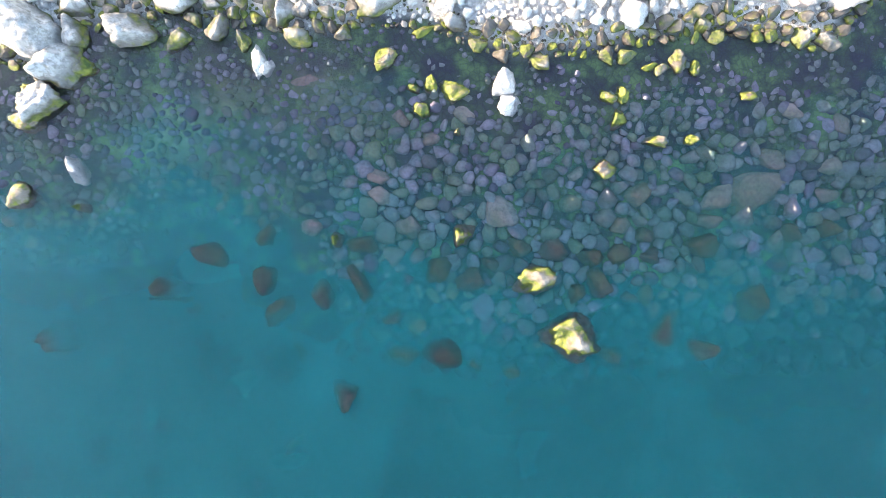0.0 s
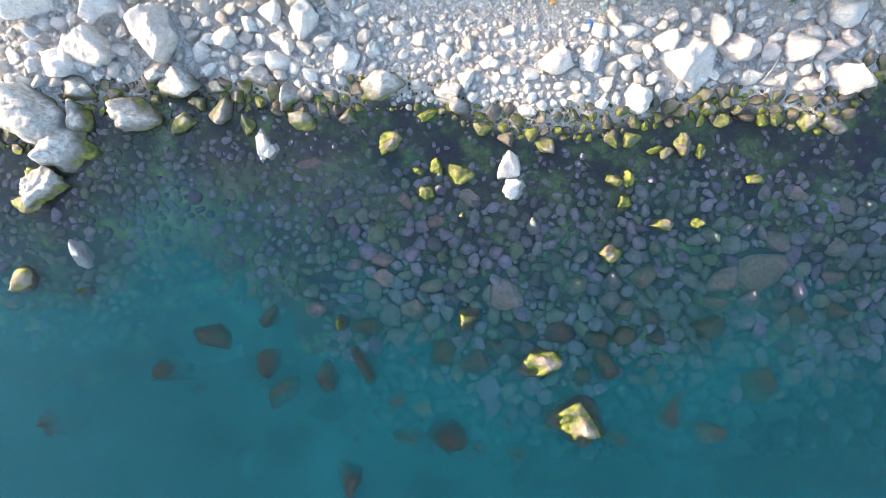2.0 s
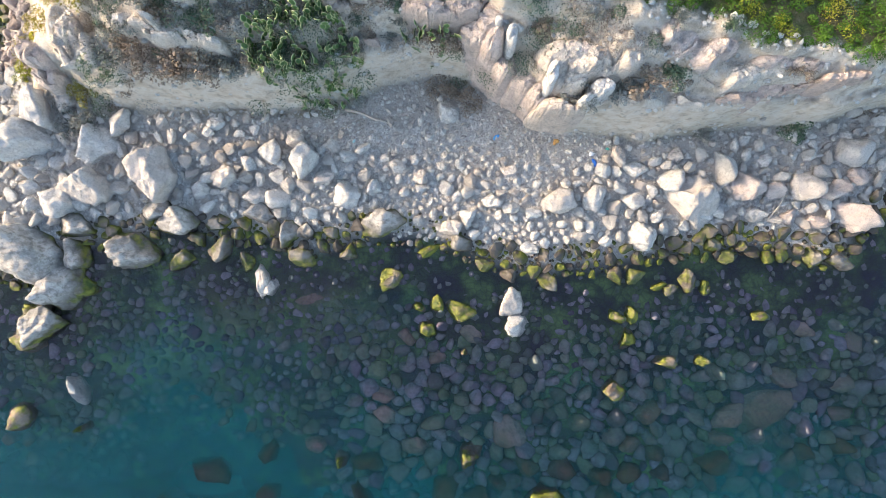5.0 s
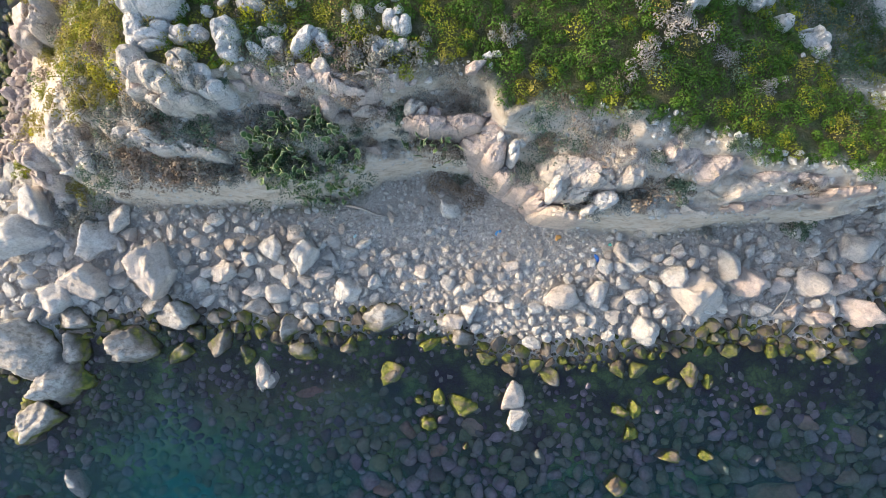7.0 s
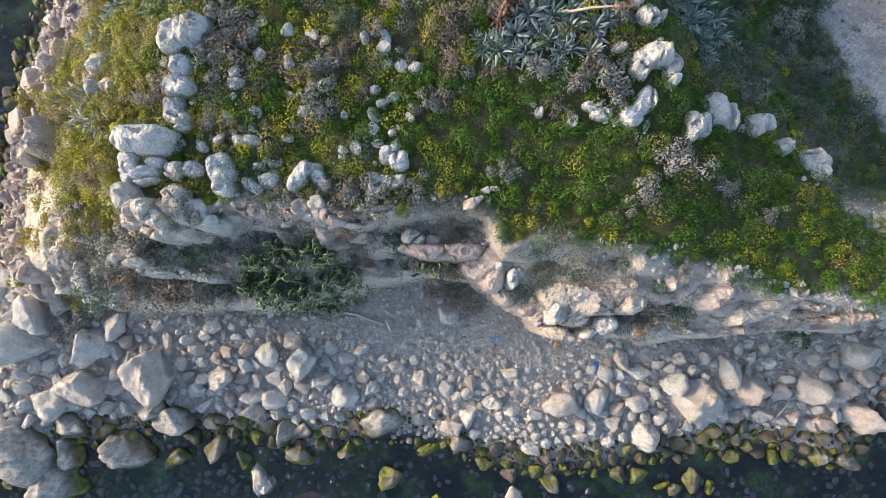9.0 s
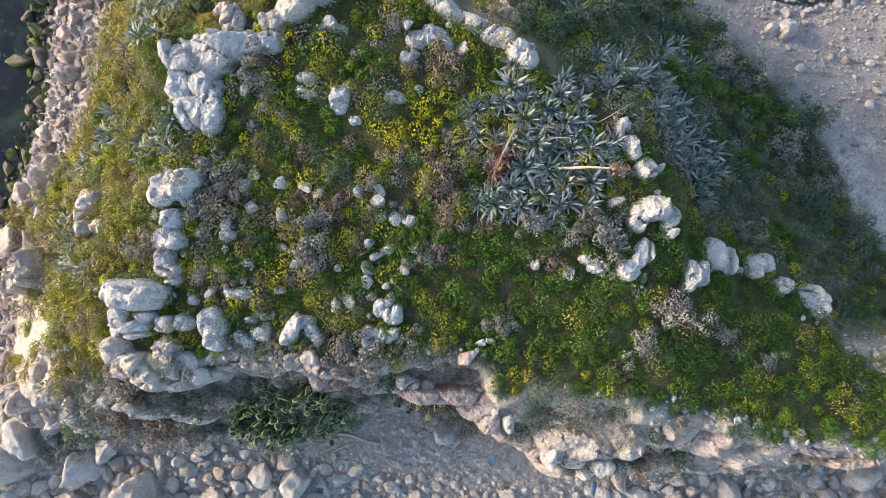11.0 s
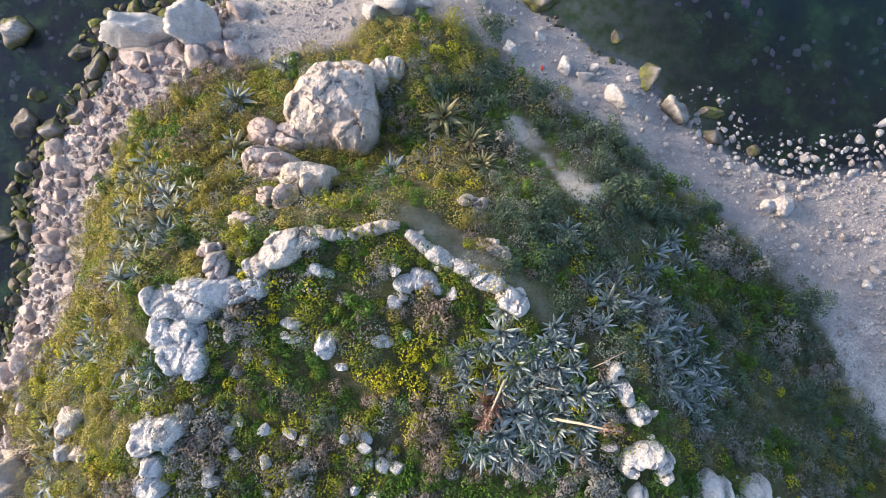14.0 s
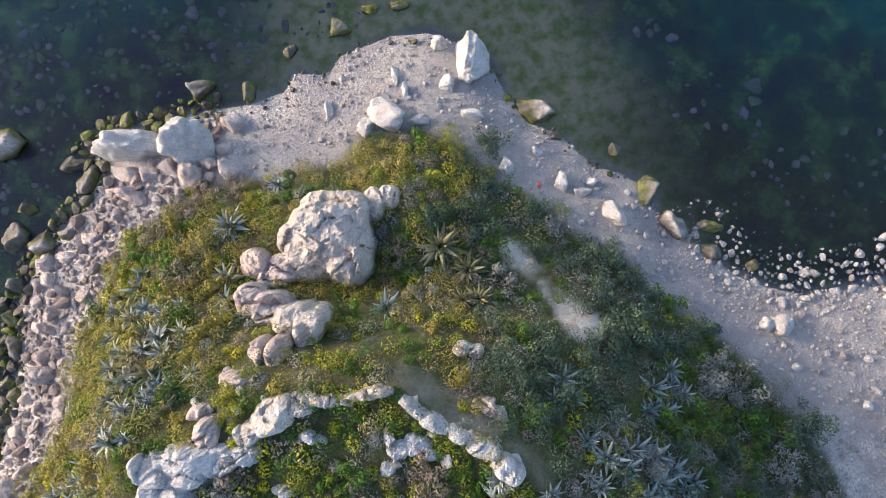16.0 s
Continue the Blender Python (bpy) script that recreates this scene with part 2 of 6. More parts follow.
def ground_paint():
    """Shingle, soil, bare limestone and sea bed on one sheet, by its cover attribute."""
    p = Paint("ground", 0.9)
    cover = p.add("ShaderNodeAttribute")
    cover.attribute_name = "cover"
    split = p.add("ShaderNodeSeparateColor")
    p.link(cover.outputs["Color"], split.inputs[0])
    shingle_share, soil_share, rock_share = split.outputs[0], split.outputs[1], split.outputs[2]
    sand_share = cover.outputs["Alpha"]
    pebbles = p.cells(11.0, "F1", "Color")
    grey = p.add("ShaderNodeRGBToBW")
    p.link(pebbles, grey.inputs[0])
    shingle = p.ramp(grey.outputs[0], (0.15, (0.48, 0.455, 0.425)), (0.5, (0.70, 0.67, 0.63)), (0.85, (0.86, 0.83, 0.79)))
    shingle = p.mix(p.ramp(p.cells(11.0, "DISTANCE_TO_EDGE"), (0.0, 0.4), (0.08, 0.0)), shingle, (0.22, 0.20, 0.18))
    fine = p.ramp(p.noise(26.0, 6, 0.7), (0.3, (0.46, 0.41, 0.36)), (0.7, (0.74, 0.68, 0.61)))
    fine = p.mix(p.ramp(p.noise(1.1, 7, 0.7), (0.42, 0.0), (0.62, 0.35)), fine, (0.42, 0.36, 0.30))
    # grey patches, darkened as painted shade north and east, faint on southern cream gravel
    along = p.add("ShaderNodeSeparateXYZ")
    p.link(p.place, along.inputs[0])
    north = p.ramp(p.math("MULTIPLY", along.outputs[1], 0.01), (0.28, 0.25), (0.34, 1.0))
    fine = p.mix(p.math("MULTIPLY", north, p.ramp(p.noise(0.33, 6, 0.65), (0.36, 0.0), (0.54, 0.85))), fine, (0.34, 0.325, 0.335))
    specks = p.math("MULTIPLY", p.ramp(p.cells(15.0), (0.1, 0.6), (0.28, 0.0)), p.ramp(p.noise(1.6, 5, 0.7), (0.46, 0.0), (0.6, 1.0)))
    fine = p.mix(specks, fine, (0.72, 0.69, 0.65))
    fine = p.mix(p.ramp(p.noise(8.0, 8, 0.8), (0.54, 0.0), (0.66, 0.35)), fine, (0.26, 0.23, 0.20))
    shingle = p.mix(p.ramp(p.noise(0.45, 5), (0.42, 0.0), (0.6, 0.9)), shingle, fine)
    shingle = p.mix(sand_share, shingle, fine)
    soil = p.ramp(p.noise(2.2, 8, 0.65), (0.3, (0.07, 0.075, 0.03)), (0.55, (0.12, 0.115, 0.055)), (0.75, (0.24, 0.21, 0.15)))
    soil = p.mix(p.ramp(p.noise(0.8, 7, 0.7), (0.48, 0.0), (0.58, 0.7)), soil, p.ramp(p.noise(9.0, 5, 0.7), (0.4, (0.05, 0.08, 0.02)), (0.65, (0.16, 0.19, 0.06))))
    stretch = p.add("ShaderNodeMapping")
    stretch.inputs["Scale"].default_value = (1.1, 1.1, 1.5)
    p.link(p.place, stretch.inputs[0])
    strata = p.noise(1.3, 8, 0.62, stretch.outputs[0], 0.6)
    rock = p.ramp(strata, (0.3, (0.52, 0.43, 0.33)), (0.46, (0.74, 0.65, 0.54)), (0.62, (0.82, 0.76, 0.68)), (0.78, (0.68, 0.57, 0.46)))
    rock = p.mix(p.ramp(p.noise(2.6, 8, 0.7), (0.55, 0.0), (0.7, 0.55)), rock, (0.20, 0.18, 0.15))
    bed = p.ramp(p.noise(0.5, 6, 0.6), (0.34, (0.09, 0.08, 0.11)), (0.52, (0.11, 0.14, 0.10)), (0.68, (0.25, 0.36, 0.15)))
    bed = p.mix(p.ramp(p.cells(2.1, "DISTANCE_TO_EDGE"), (0.0, 0.3), (0.12, 0.0)), bed, (0.05, 0.045, 0.06))
    bed = p.mix(sand_share, bed, p.ramp(p.noise(1.2, 6), (0.40, (0.66, 0.60, 0.38)), (0.64, (0.30, 0.36, 0.12))))
    base = p.mix(shingle_share, bed, shingle)
    base = p.mix(soil_share, base, soil)
    base = p.mix(rock_share, base, rock)
    p.colour(base)
    first = p.bump(p.noise(2.6, 12, 0.78), 1.0, 0.28)
    p.bump(p.cells(11.0), 0.5, 0.05, first)
    return p.m


GROUND = ground_paint()


def water_paint():
    """The sea's skin: clear, with the sky's reflection on small ripples."""
    p = Paint("sea_surface", 0.05)
    clear, gloss, join, fresnel = (p.add("ShaderNode" + k) for k in ("BsdfTransparent", "BsdfGlossy", "MixShader", "Fresnel"))
    gloss.inputs["Roughness"].default_value = 0.08
    fresnel.inputs["IOR"].default_value = 1.33
    n = p.add("ShaderNodeBump")
    n.inputs["Strength"].default_value, n.inputs["Distance"].default_value = 0.25, 0.06
    p.link(p.math("ADD", p.noise(1.4, 4, 0.5, warp=0.5), p.noise(5.0, 3)), n.inputs["Height"])
    p.link(n.outputs[0], gloss.inputs["Normal"])
    p.link(n.outputs[0], fresnel.inputs["Normal"])
    p.link(fresnel.outputs[0], join.inputs[0])
    p.link(clear.outputs[0], join.inputs[1])
    p.link(gloss.outputs[0], join.inputs[2])
    p.link(join.outputs[0], p.tree.nodes["Material Output"].inputs["Surface"])
    return p.m


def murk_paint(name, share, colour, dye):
    """A sheet of painted sea haze: part clear and dyed, part diffuse for scattering."""
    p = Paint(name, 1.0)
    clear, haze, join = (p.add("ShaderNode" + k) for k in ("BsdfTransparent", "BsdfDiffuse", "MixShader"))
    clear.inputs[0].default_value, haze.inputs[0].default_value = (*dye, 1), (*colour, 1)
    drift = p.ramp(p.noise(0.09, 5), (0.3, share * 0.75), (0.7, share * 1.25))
    # haze painted thicker to the west, thinner to the east
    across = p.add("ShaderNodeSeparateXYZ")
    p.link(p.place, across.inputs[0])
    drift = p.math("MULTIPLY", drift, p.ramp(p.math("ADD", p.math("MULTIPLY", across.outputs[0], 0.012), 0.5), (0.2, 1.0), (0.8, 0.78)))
    # painted haze thinned over the weed of the eastern bay, to darken its water
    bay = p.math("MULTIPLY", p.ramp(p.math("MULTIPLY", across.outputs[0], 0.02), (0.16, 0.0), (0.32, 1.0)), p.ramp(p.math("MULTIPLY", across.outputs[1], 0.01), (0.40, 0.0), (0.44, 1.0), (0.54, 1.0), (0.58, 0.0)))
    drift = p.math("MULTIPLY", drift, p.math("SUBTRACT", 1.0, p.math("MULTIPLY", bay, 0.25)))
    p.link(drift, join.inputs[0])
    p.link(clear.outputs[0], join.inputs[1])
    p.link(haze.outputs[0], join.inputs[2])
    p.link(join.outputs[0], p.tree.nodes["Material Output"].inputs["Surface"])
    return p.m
# ---- the lie of the land: shore, toe of the slopes and rim of the top, as plan lines ----
SHORE_SOUTH = [(-26.4, 12.0), (-24.4, 11.8), (-22.8, 12.8), (-21.0, 14.0), (-19.6, 14.3), (-17.5, 14.6), (-16.5, 15.1), (-14.8, 14.8),
               (-13.1, 14.3), (-10.5, 14.2), (-8.5, 13.5), (-6.5, 13.7), (-5.1, 14.2), (-2.5, 14.2), (-1.1, 14.2), (1.2, 13.1), (3.5, 12.4),
               (5.5, 11.9), (6.8, 12.4), (8.8, 12.4), (11.2, 12.9), (13.5, 13.2), (15.5, 13.4), (17.8, 13.5), (20.1, 13.0), (21.5, 12.6),
               (22.8, 12.8), (23.6, 14.0), (24.8, 14.9), (25.8, 15.4), (34, 17), (70, 14), (300, -30)]
SHORE_NORTH = [(300, 90), (70, 50), (34, 47), (26.6, 46.3), (23.7, 46.0), (21.7, 45.7), (19.1, 46.3), (17.5, 47.0), (15.9, 48.6), (14.9, 49.0),
               (13.3, 50.7), (12.7, 52.0), (11.4, 52.8), (9.7, 53.3), (7.8, 55.2), (5.9, 55.9), (4.8, 57.4), (3.8, 59.3), (1.5, 60.9),
               (0.1, 61.4), (-2.2, 61.2), (-5.2, 60.0), (-5.9, 58.8), (-7.9, 59.0), (-8.5, 57.8), (-10.9, 57.0), (-12.5, 56.8),
               (-14.2, 56.5), (-15.6, 55.5), (-18.5, 55.7), (-20.1, 54.2), (-19.0, 53.2), (-20.0, 51.5), (-21.5, 49.2), (-22.5, 48.2),
               (-23.7, 45.3), (-23.5, 41.3), (-24.1, 38.0), (-25.2, 33.6), (-25.7, 30.3), (-26.3, 26), (-28.5, 21), (-28, 15)]
SHORE = SHORE_SOUTH + SHORE_NORTH
TOE = [(-23.5, 21.9), (-21.9, 22.2), (-19.4, 21.7), (-16.5, 21.2), (-11.8, 21.3), (-8.0, 21.1), (-5.5, 21.6), (-3.6, 22.7), (-1.1, 23.1),
       (1.1, 22.8), (2.7, 22.0), (4.2, 20.9), (6.4, 19.9), (8.3, 19.8), (11.1, 19.4), (14.3, 20.0), (17.4, 20.2), (19.9, 20.0), (22.1, 20.8),
       (24.3, 21.2), (34, 20.6), (70, 18), (290, -24), (290, 84), (70, 44), (36, 35), (24.7, 31.4), (23.3, 33.3), (21.7, 36.8), (20.2, 38.9), (18.9, 40.5),
       (16.8, 42.6), (14.4, 44.5), (12.3, 46.1), (10.8, 47.9), (7.7, 49.5), (6.1, 50.8), (3.6, 52.4), (2.4, 54.0), (-0.5, 55.3), (-3.7, 54.7),
       (-4.9, 53.1), (-7.4, 52.8), (-9.9, 51.9), (-13.1, 51.9), (-14.6, 50.6), (-16.6, 49.1), (-18.4, 45.3)]
TOE += [(-19.3, 41.0), (-20.1, 37.9), (-21.3, 35.4), (-22.8, 33.6), (-23.4, 30.2), (-23.6, 26.0)]
RIM = [(-14.6, 27.6), (-13.6, 26.4), (-12.3, 25.8), (-9.3, 26.6), (-5.9, 26.3), (-3.9, 26.3), (-1.9, 26.2), (0.1, 26.8), (1.8, 26.2), (2.5, 24.4),
       (4.0, 25.0), (7.5, 24.3), (9.9, 24.2), (12.4, 23.5), (14.6, 22.6), (16.8, 22.3), (18.9, 22.0), (40, 24.5), (280, 20), (280, 45),
       (40, 27), (21.0, 25.6), (19.0, 26.8), (16.3, 29.4), (14.4, 30.6), (12.7, 31.3), (10.6, 32.3), (10.1, 32.8), (9.2, 34.7), (8.0, 36.2),
       (5.8, 37.2), (4.1, 38.9), (2.7, 39.9), (0.7, 40.9), (-0.8, 42.2), (-3.0, 42.4), (-5.2, 42.3), (-7.0, 42.0), (-7.9, 40.5), (-9.1, 40.0),
       (-12.3, 39.7), (-12.1, 38.0), (-11.5, 36.3), (-10.8, 35.6), (-12.9, 33.1), (-12.2, 31.9), (-12.4, 30.3), (-14.6, 29.6)]


def signed_distance(x, y, line):
    """The distance of points to a closed plan line, above zero inside it."""
    pts = np.array(line, float)
    best, inside = np.full(x.shape, 1e18), np.zeros(x.shape, bool)
    for (ax, ay), (bx, by) in zip(pts, np.roll(pts, -1, 0)):
        dx, dy = bx - ax, by - ay
        s = np.clip(((x - ax) * dx + (y - ay) * dy) / (dx * dx + dy * dy), 0, 1)
        best = np.minimum(best, (x - ax - s * dx) ** 2 + (y - ay - s * dy) ** 2)
        if ay != by:
            inside ^= ((ay > y) != (by > y)) & (x < ax + (y - ay) * dx / dy)
    return np.where(inside, 1, -1) * np.sqrt(best)


def smooth(a, b, v):
    s = np.clip((v - a) / (b - a), 0, 1)
    return s * s * (3 - 2 * s)


LATTICE = np.random.RandomState(7).rand(3, 64, 64)


def waves(x, y, size, k=0, octaves=3):
    """Value noise from -1 to 1 on a plan, with the given size of its largest lumps."""
    total, weight = 0, 0
    for o in range(octaves):
        u, v = x / size * 2 ** o + 17.3 * o, y / size * 2 ** o + 5.1 * o
        iu, iv = np.floor(u).astype(int), np.floor(v).astype(int)
        fu, fv = u - iu, v - iv
        fu, fv = fu * fu * (3 - 2 * fu), fv * fv * (3 - 2 * fv)
        g = LATTICE[(k + o) % 3]
        a = g[iu % 64, iv % 64] * (1 - fu) + g[(iu + 1) % 64, iv % 64] * fu
        b = g[iu % 64, (iv + 1) % 64] * (1 - fu) + g[(iu + 1) % 64, (iv + 1) % 64] * fu
        total = total + (a * (1 - fv) + b * fv) * 0.5 ** o
        weight += 0.5 ** o
    return total / weight * 2 - 1


def south_share(x, y):
    return smooth(28.5, 25.0, y) * smooth(-23.5, -19.0, x)


def land(x, y, detail=True):
    """The ground's height, with its distances to shore, toe and rim."""
    x, y = np.asarray(x, float), np.asarray(y, float)
    shore, toe, rim = signed_distance(x, y, SHORE), signed_distance(x, y, TOE), signed_distance(x, y, RIM)
    top = 8.2 + 0.09 * (np.minimum(y, 42) - 24) - np.clip(0.11 + 0.04 * (y - 23), 0.02, 0.45) * np.clip(x - 9, 0, 14)
    foot = 1.45 + 0.25 * smooth(-5, -22, x)
    deep = np.maximum(-shore, 0)
    bed = -(0.08 + 0.035 * deep + 0.0042 * np.minimum(deep, 60) ** 2) * np.where(y < 30, 1 + 0.6 * smooth(-5, -20, x), 1)
    bed = np.where(y > 47, bed * (1.0 - 0.5 * smooth(1, 6, x) * smooth(40, 24, x)), bed)
    u = np.clip(shore, 0, None) / (np.clip(shore, 0, None) + np.clip(-toe, 1e-6, None))
    beach = -0.06 + foot * u ** 0.85
    u = np.clip(toe, 0, None) / (np.clip(toe, 0, None) + np.clip(-rim, 1e-6, None))
    wobble = 0.09 * waves(x, y, 2.6) if detail else 0
    cliff = 0.5 * smooth(0.02, 0.2, u + wobble) + 0.22 * smooth(0.4, 0.55, u + wobble) + 0.28 * smooth(0.74, 0.95, u + wobble)
    shelf = 0.62 * smooth(0.0, 0.2, u + wobble) + 0.2 * smooth(0.36, 0.6, u + wobble) + 0.18 * smooth(0.6, 1.0, u)
    cliff = cliff + (shelf - cliff) * smooth(1.5, 4.5, x)
    gentle = 0.75 * u + 0.25 * smooth(0.0, 1.0, u)
    s = south_share(x, y)
    slope = foot - 0.06 + (top - foot + 0.06) * (cliff * s + gentle * (1 - s))
    slope = slope - 3.0 * np.exp(-((x + 3) / 7.0) ** 2 - ((y - 46.0) / 2.7) ** 2) * smooth(0.0, -1.5, rim)
    z = np.where(shore < 0, bed, np.where(toe < 0, beach, np.where(rim < 0, slope, top)))
    if detail:
        step = 0.95
        part_up = (z + 0.5 * waves(x, y, 4.0, 2)) / step
        ledge = step * (np.floor(part_up) + smooth(0.5, 0.92, part_up - np.floor(part_up))) - 0.5 * waves(x, y, 4.0, 2)
        z = z + (ledge - z) * 0.8 * s * (toe > 0.2) * (rim < 0.2)
        rough = 0.06 + 0.10 * (toe > 0) + 0.34 * s * (toe > 0) * (rim < 0.5)
        z = z + 0.3 * (1 - 2.6 * np.abs(waves(x, y, 1.5, 2, 4))) * s * (toe > 0.15) * (rim < 0.3)
        z = z + rough * waves(x, y, 1.6, 1, 4) * np.clip(np.abs(shore) / 1.5, 0.15, 1) + 0.16 * waves(x, y, 5.5, 2) * (toe > 0.5)
    return z, shore, toe, rim


# ---- ground sheet and sea ----
def spread(a, b, step, far, grow=1.28):
    """Even steps from a to b, then wider and wider ones out to far."""
    mid = list(np.arange(a, b + step / 2, step))
    out, d = [], step
    while not out or out[-1] < far:
        d *= grow
        out.append((out[-1] if out else 0) + d)
    return np.array([mid[0] - v for v in reversed(out)] + mid + [mid[-1] + v for v in out])


def sheet(name, xs, ys, zs, material):
    """A mesh object from a grid of heights."""
    nx, ny = len(xs), len(ys)
    gx, gy = np.meshgrid(xs, ys)
    mesh = bpy.data.meshes.new(name)
    mesh.vertices.add(nx * ny)
    mesh.vertices.foreach_set("co", np.stack([gx, gy, zs], -1).astype(np.float32).ravel())
    i = (np.arange(ny - 1)[:, None] * nx + np.arange(nx - 1)[None, :]).ravel()
    quads = np.stack([i, i + 1, i + nx + 1, i + nx], -1).astype(np.int32)
    mesh.loops.add(quads.size)
    mesh.loops.foreach_set("vertex_index", quads.ravel())
    mesh.polygons.add(len(quads))
    mesh.polygons.foreach_set("loop_start", np.arange(0, quads.size, 4, dtype=np.int32))
    mesh.polygons.foreach_set("use_smooth", np.ones(len(quads), bool))
    mesh.update()
    mesh.materials.append(material)
    return new(name, mesh)


GX, GY = spread(-28, 28, 0.21, 2400), spread(-12, 63, 0.21, 2400)
FX, FY = np.meshgrid(GX, GY)
FZ, F_SHORE, F_TOE, F_RIM = land(FX, FY)
ground = tagged(sheet("ground", GX, GY, FZ, GROUND), "stony headland of shingle, soil, limestone and sea bed", "ground", kind="structure")
patchy = waves(FX, FY, 3.0, 1, 4)
TRACK = [(4.2, 48.5), (5.6, 46.8), (6.5, 45.2), (7.9, 44.0)]


def track(x, y):
    """How far points lie from the worn earth strip down the eastern slope."""
    best = np.full(np.shape(x), 1e9)
    for (ax, ay), (bx, by) in zip(TRACK, TRACK[1:]):
        dx, dy = bx - ax, by - ay
        s = np.clip(((x - ax) * dx + (y - ay) * dy) / (dx * dx + dy * dy), 0, 1)
        best = np.minimum(best, np.hypot(x - ax - s * dx, y - ay - s * dy))
    return best


cliffy = south_share(FX, FY) * smooth(-0.25, 0.25, F_TOE) * smooth(0.9, -0.3, F_RIM + 0.8 * patchy)
westy = smooth(-0.3, 0.4, F_TOE) * smooth(-17.5, -20.5, FX + patchy) * smooth(33, 29, FY)
path = smooth(0.8, 0.3, track(FX, FY) + 0.8 * patchy + 0.5 * waves(FX, FY, 1.1, 2, 3))
ridge = smooth(1.0, 0.35, np.abs(F_RIM + 0.35) + 0.9 * patchy) * smooth(37, 38.5, FY) * smooth(6, 4, FX) * smooth(-2.2, 0.2, FX)
path = np.maximum(path, 0.3 * ridge) * smooth(-0.75, 0.15, waves(FX, FY, 0.8, 0, 2))
bare = np.clip(np.maximum(np.maximum(cliffy, westy), path), 0, 1)
shingle = smooth(-0.6, 0.3, F_SHORE + 0.5 * patchy)
soil = smooth(-0.35, 0.45, F_TOE + 0.5 * patchy)
# a dark weedy bed under the water of the eastern bay
soil = np.maximum(soil, 0.45 * smooth(-0.2, -1.0, F_SHORE) * smooth(9, 13, FX + 0.3 * (FY - 50) + 1.5 * patchy) * (FY > 40) * smooth(58, 54, FY))
sand = smooth(34, 42, FY) * smooth(-14, -6, FX) * smooth(-12.0, -4.0, F_SHORE + 2.5 * waves(FX, FY, 6.0, 2)) * np.where(F_SHORE > 0.2, 0.9, smooth(18, 10, FX + 0.35 * (FY - 52)))
sand = np.maximum(sand, 0.7 * smooth(1.6, 0.3, np.abs(F_TOE + 0.7)) * (FY < 30))
# pale green sand and weed on the bed of the southern bay
meadow_bed = 0.75 * np.exp(-((FX + 16.6) / 2.4) ** 2 - ((FY - 7.6) / 1.6) ** 2) + 0.5 * np.exp(-((FX + 9.5) / 6.0) ** 2 - ((FY - 8.5) / 3.2) ** 2) * smooth(-0.3, 0.6, patchy)
sand = np.maximum(sand, meadow_bed * (F_SHORE < -0.5))
tint = np.stack([shingle, soil, bare, np.clip(sand, 0, 1)], -1).astype(np.float32).reshape(-1, 4)
layer = ground.data.color_attributes.new("cover", "FLOAT_COLOR", "POINT")
layer.data.foreach_set("color", tint.ravel())


def ground_at(x, y):
    """Ground height by the sheet's grid."""
    x, y = np.asarray(x, float), np.asarray(y, float)
    i, j = np.clip(np.searchsorted(GX, x) - 1, 0, len(GX) - 2), np.clip(np.searchsorted(GY, y) - 1, 0, len(GY) - 2)
    u, v = (x - GX[i]) / (GX[i + 1] - GX[i]), (y - GY[j]) / (GY[j + 1] - GY[j])
    return (FZ[j, i] * (1 - u) + FZ[j, i + 1] * u) * (1 - v) + (FZ[j + 1, i] * (1 - u) + FZ[j + 1, i + 1] * u) * v


SEA_X, SEA_Y = spread(-30, 30, 1.25, 2300), spread(-20, 66, 1.25, 2300)
SX, SY = np.meshgrid(SEA_X, SEA_Y)
sea = tagged(sheet("water", SEA_X, SEA_Y, 0 * SX, water_paint()), "calm clear teal sea round the headland", "sea", kind="structure")
# stacked sheets of painted haze in place of scattering within the water
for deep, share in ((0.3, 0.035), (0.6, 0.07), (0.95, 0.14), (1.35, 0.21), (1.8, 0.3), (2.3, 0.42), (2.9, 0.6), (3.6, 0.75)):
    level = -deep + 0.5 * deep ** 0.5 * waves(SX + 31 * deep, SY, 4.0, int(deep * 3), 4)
    murk = sheet("water_haze", SEA_X, SEA_Y, level, murk_paint("painted_sea_haze", share, (0.09, 0.68, 0.58) if deep < 1.1 else (0.09, 0.82, 0.81), (0.91, 0.975, 0.98)))
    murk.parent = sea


# ---- rocks ----
def ball(level):
    """Directions and triangles of an icosphere."""
    bm = bmesh.new()
    bmesh.ops.create_icosphere(bm, subdivisions=level, radius=1)
    bm.verts.ensure_lookup_table()
    out = np.array([v.co[:] for v in bm.verts]), np.array([[v.index for v in f.verts] for f in bm.faces])
    bm.free()
    return out


BALLS = {n: ball(n) for n in (1, 2, 3, 4, 5)}


def stone_points(rng, level, planes=14, sharp=18.0, rough=0.05):
    """Points of a worn, many-faced stone about one across each way."""
    ways, tris = BALLS[level]
    cuts = rng.normal(size=(planes, 3))
    cuts /= np.linalg.norm(cuts, axis=1)[:, None]
    depth = rng.uniform(0.6, 1.05, planes)
    reach = np.clip(ways @ cuts.T / depth, 0, None)
    r = (np.sum(reach ** sharp, 1) + 0.62 ** sharp) ** (-1 / sharp)
    for k in (2.3, 4.7, 9.1):
        for _ in range(3):
            r = r + rough * 2.3 / k * np.sin(ways @ rng.normal(size=3) * k + rng.uniform(0, 6))
    pts = ways * r[:, None]
    return pts / np.abs(pts).max(0), tris


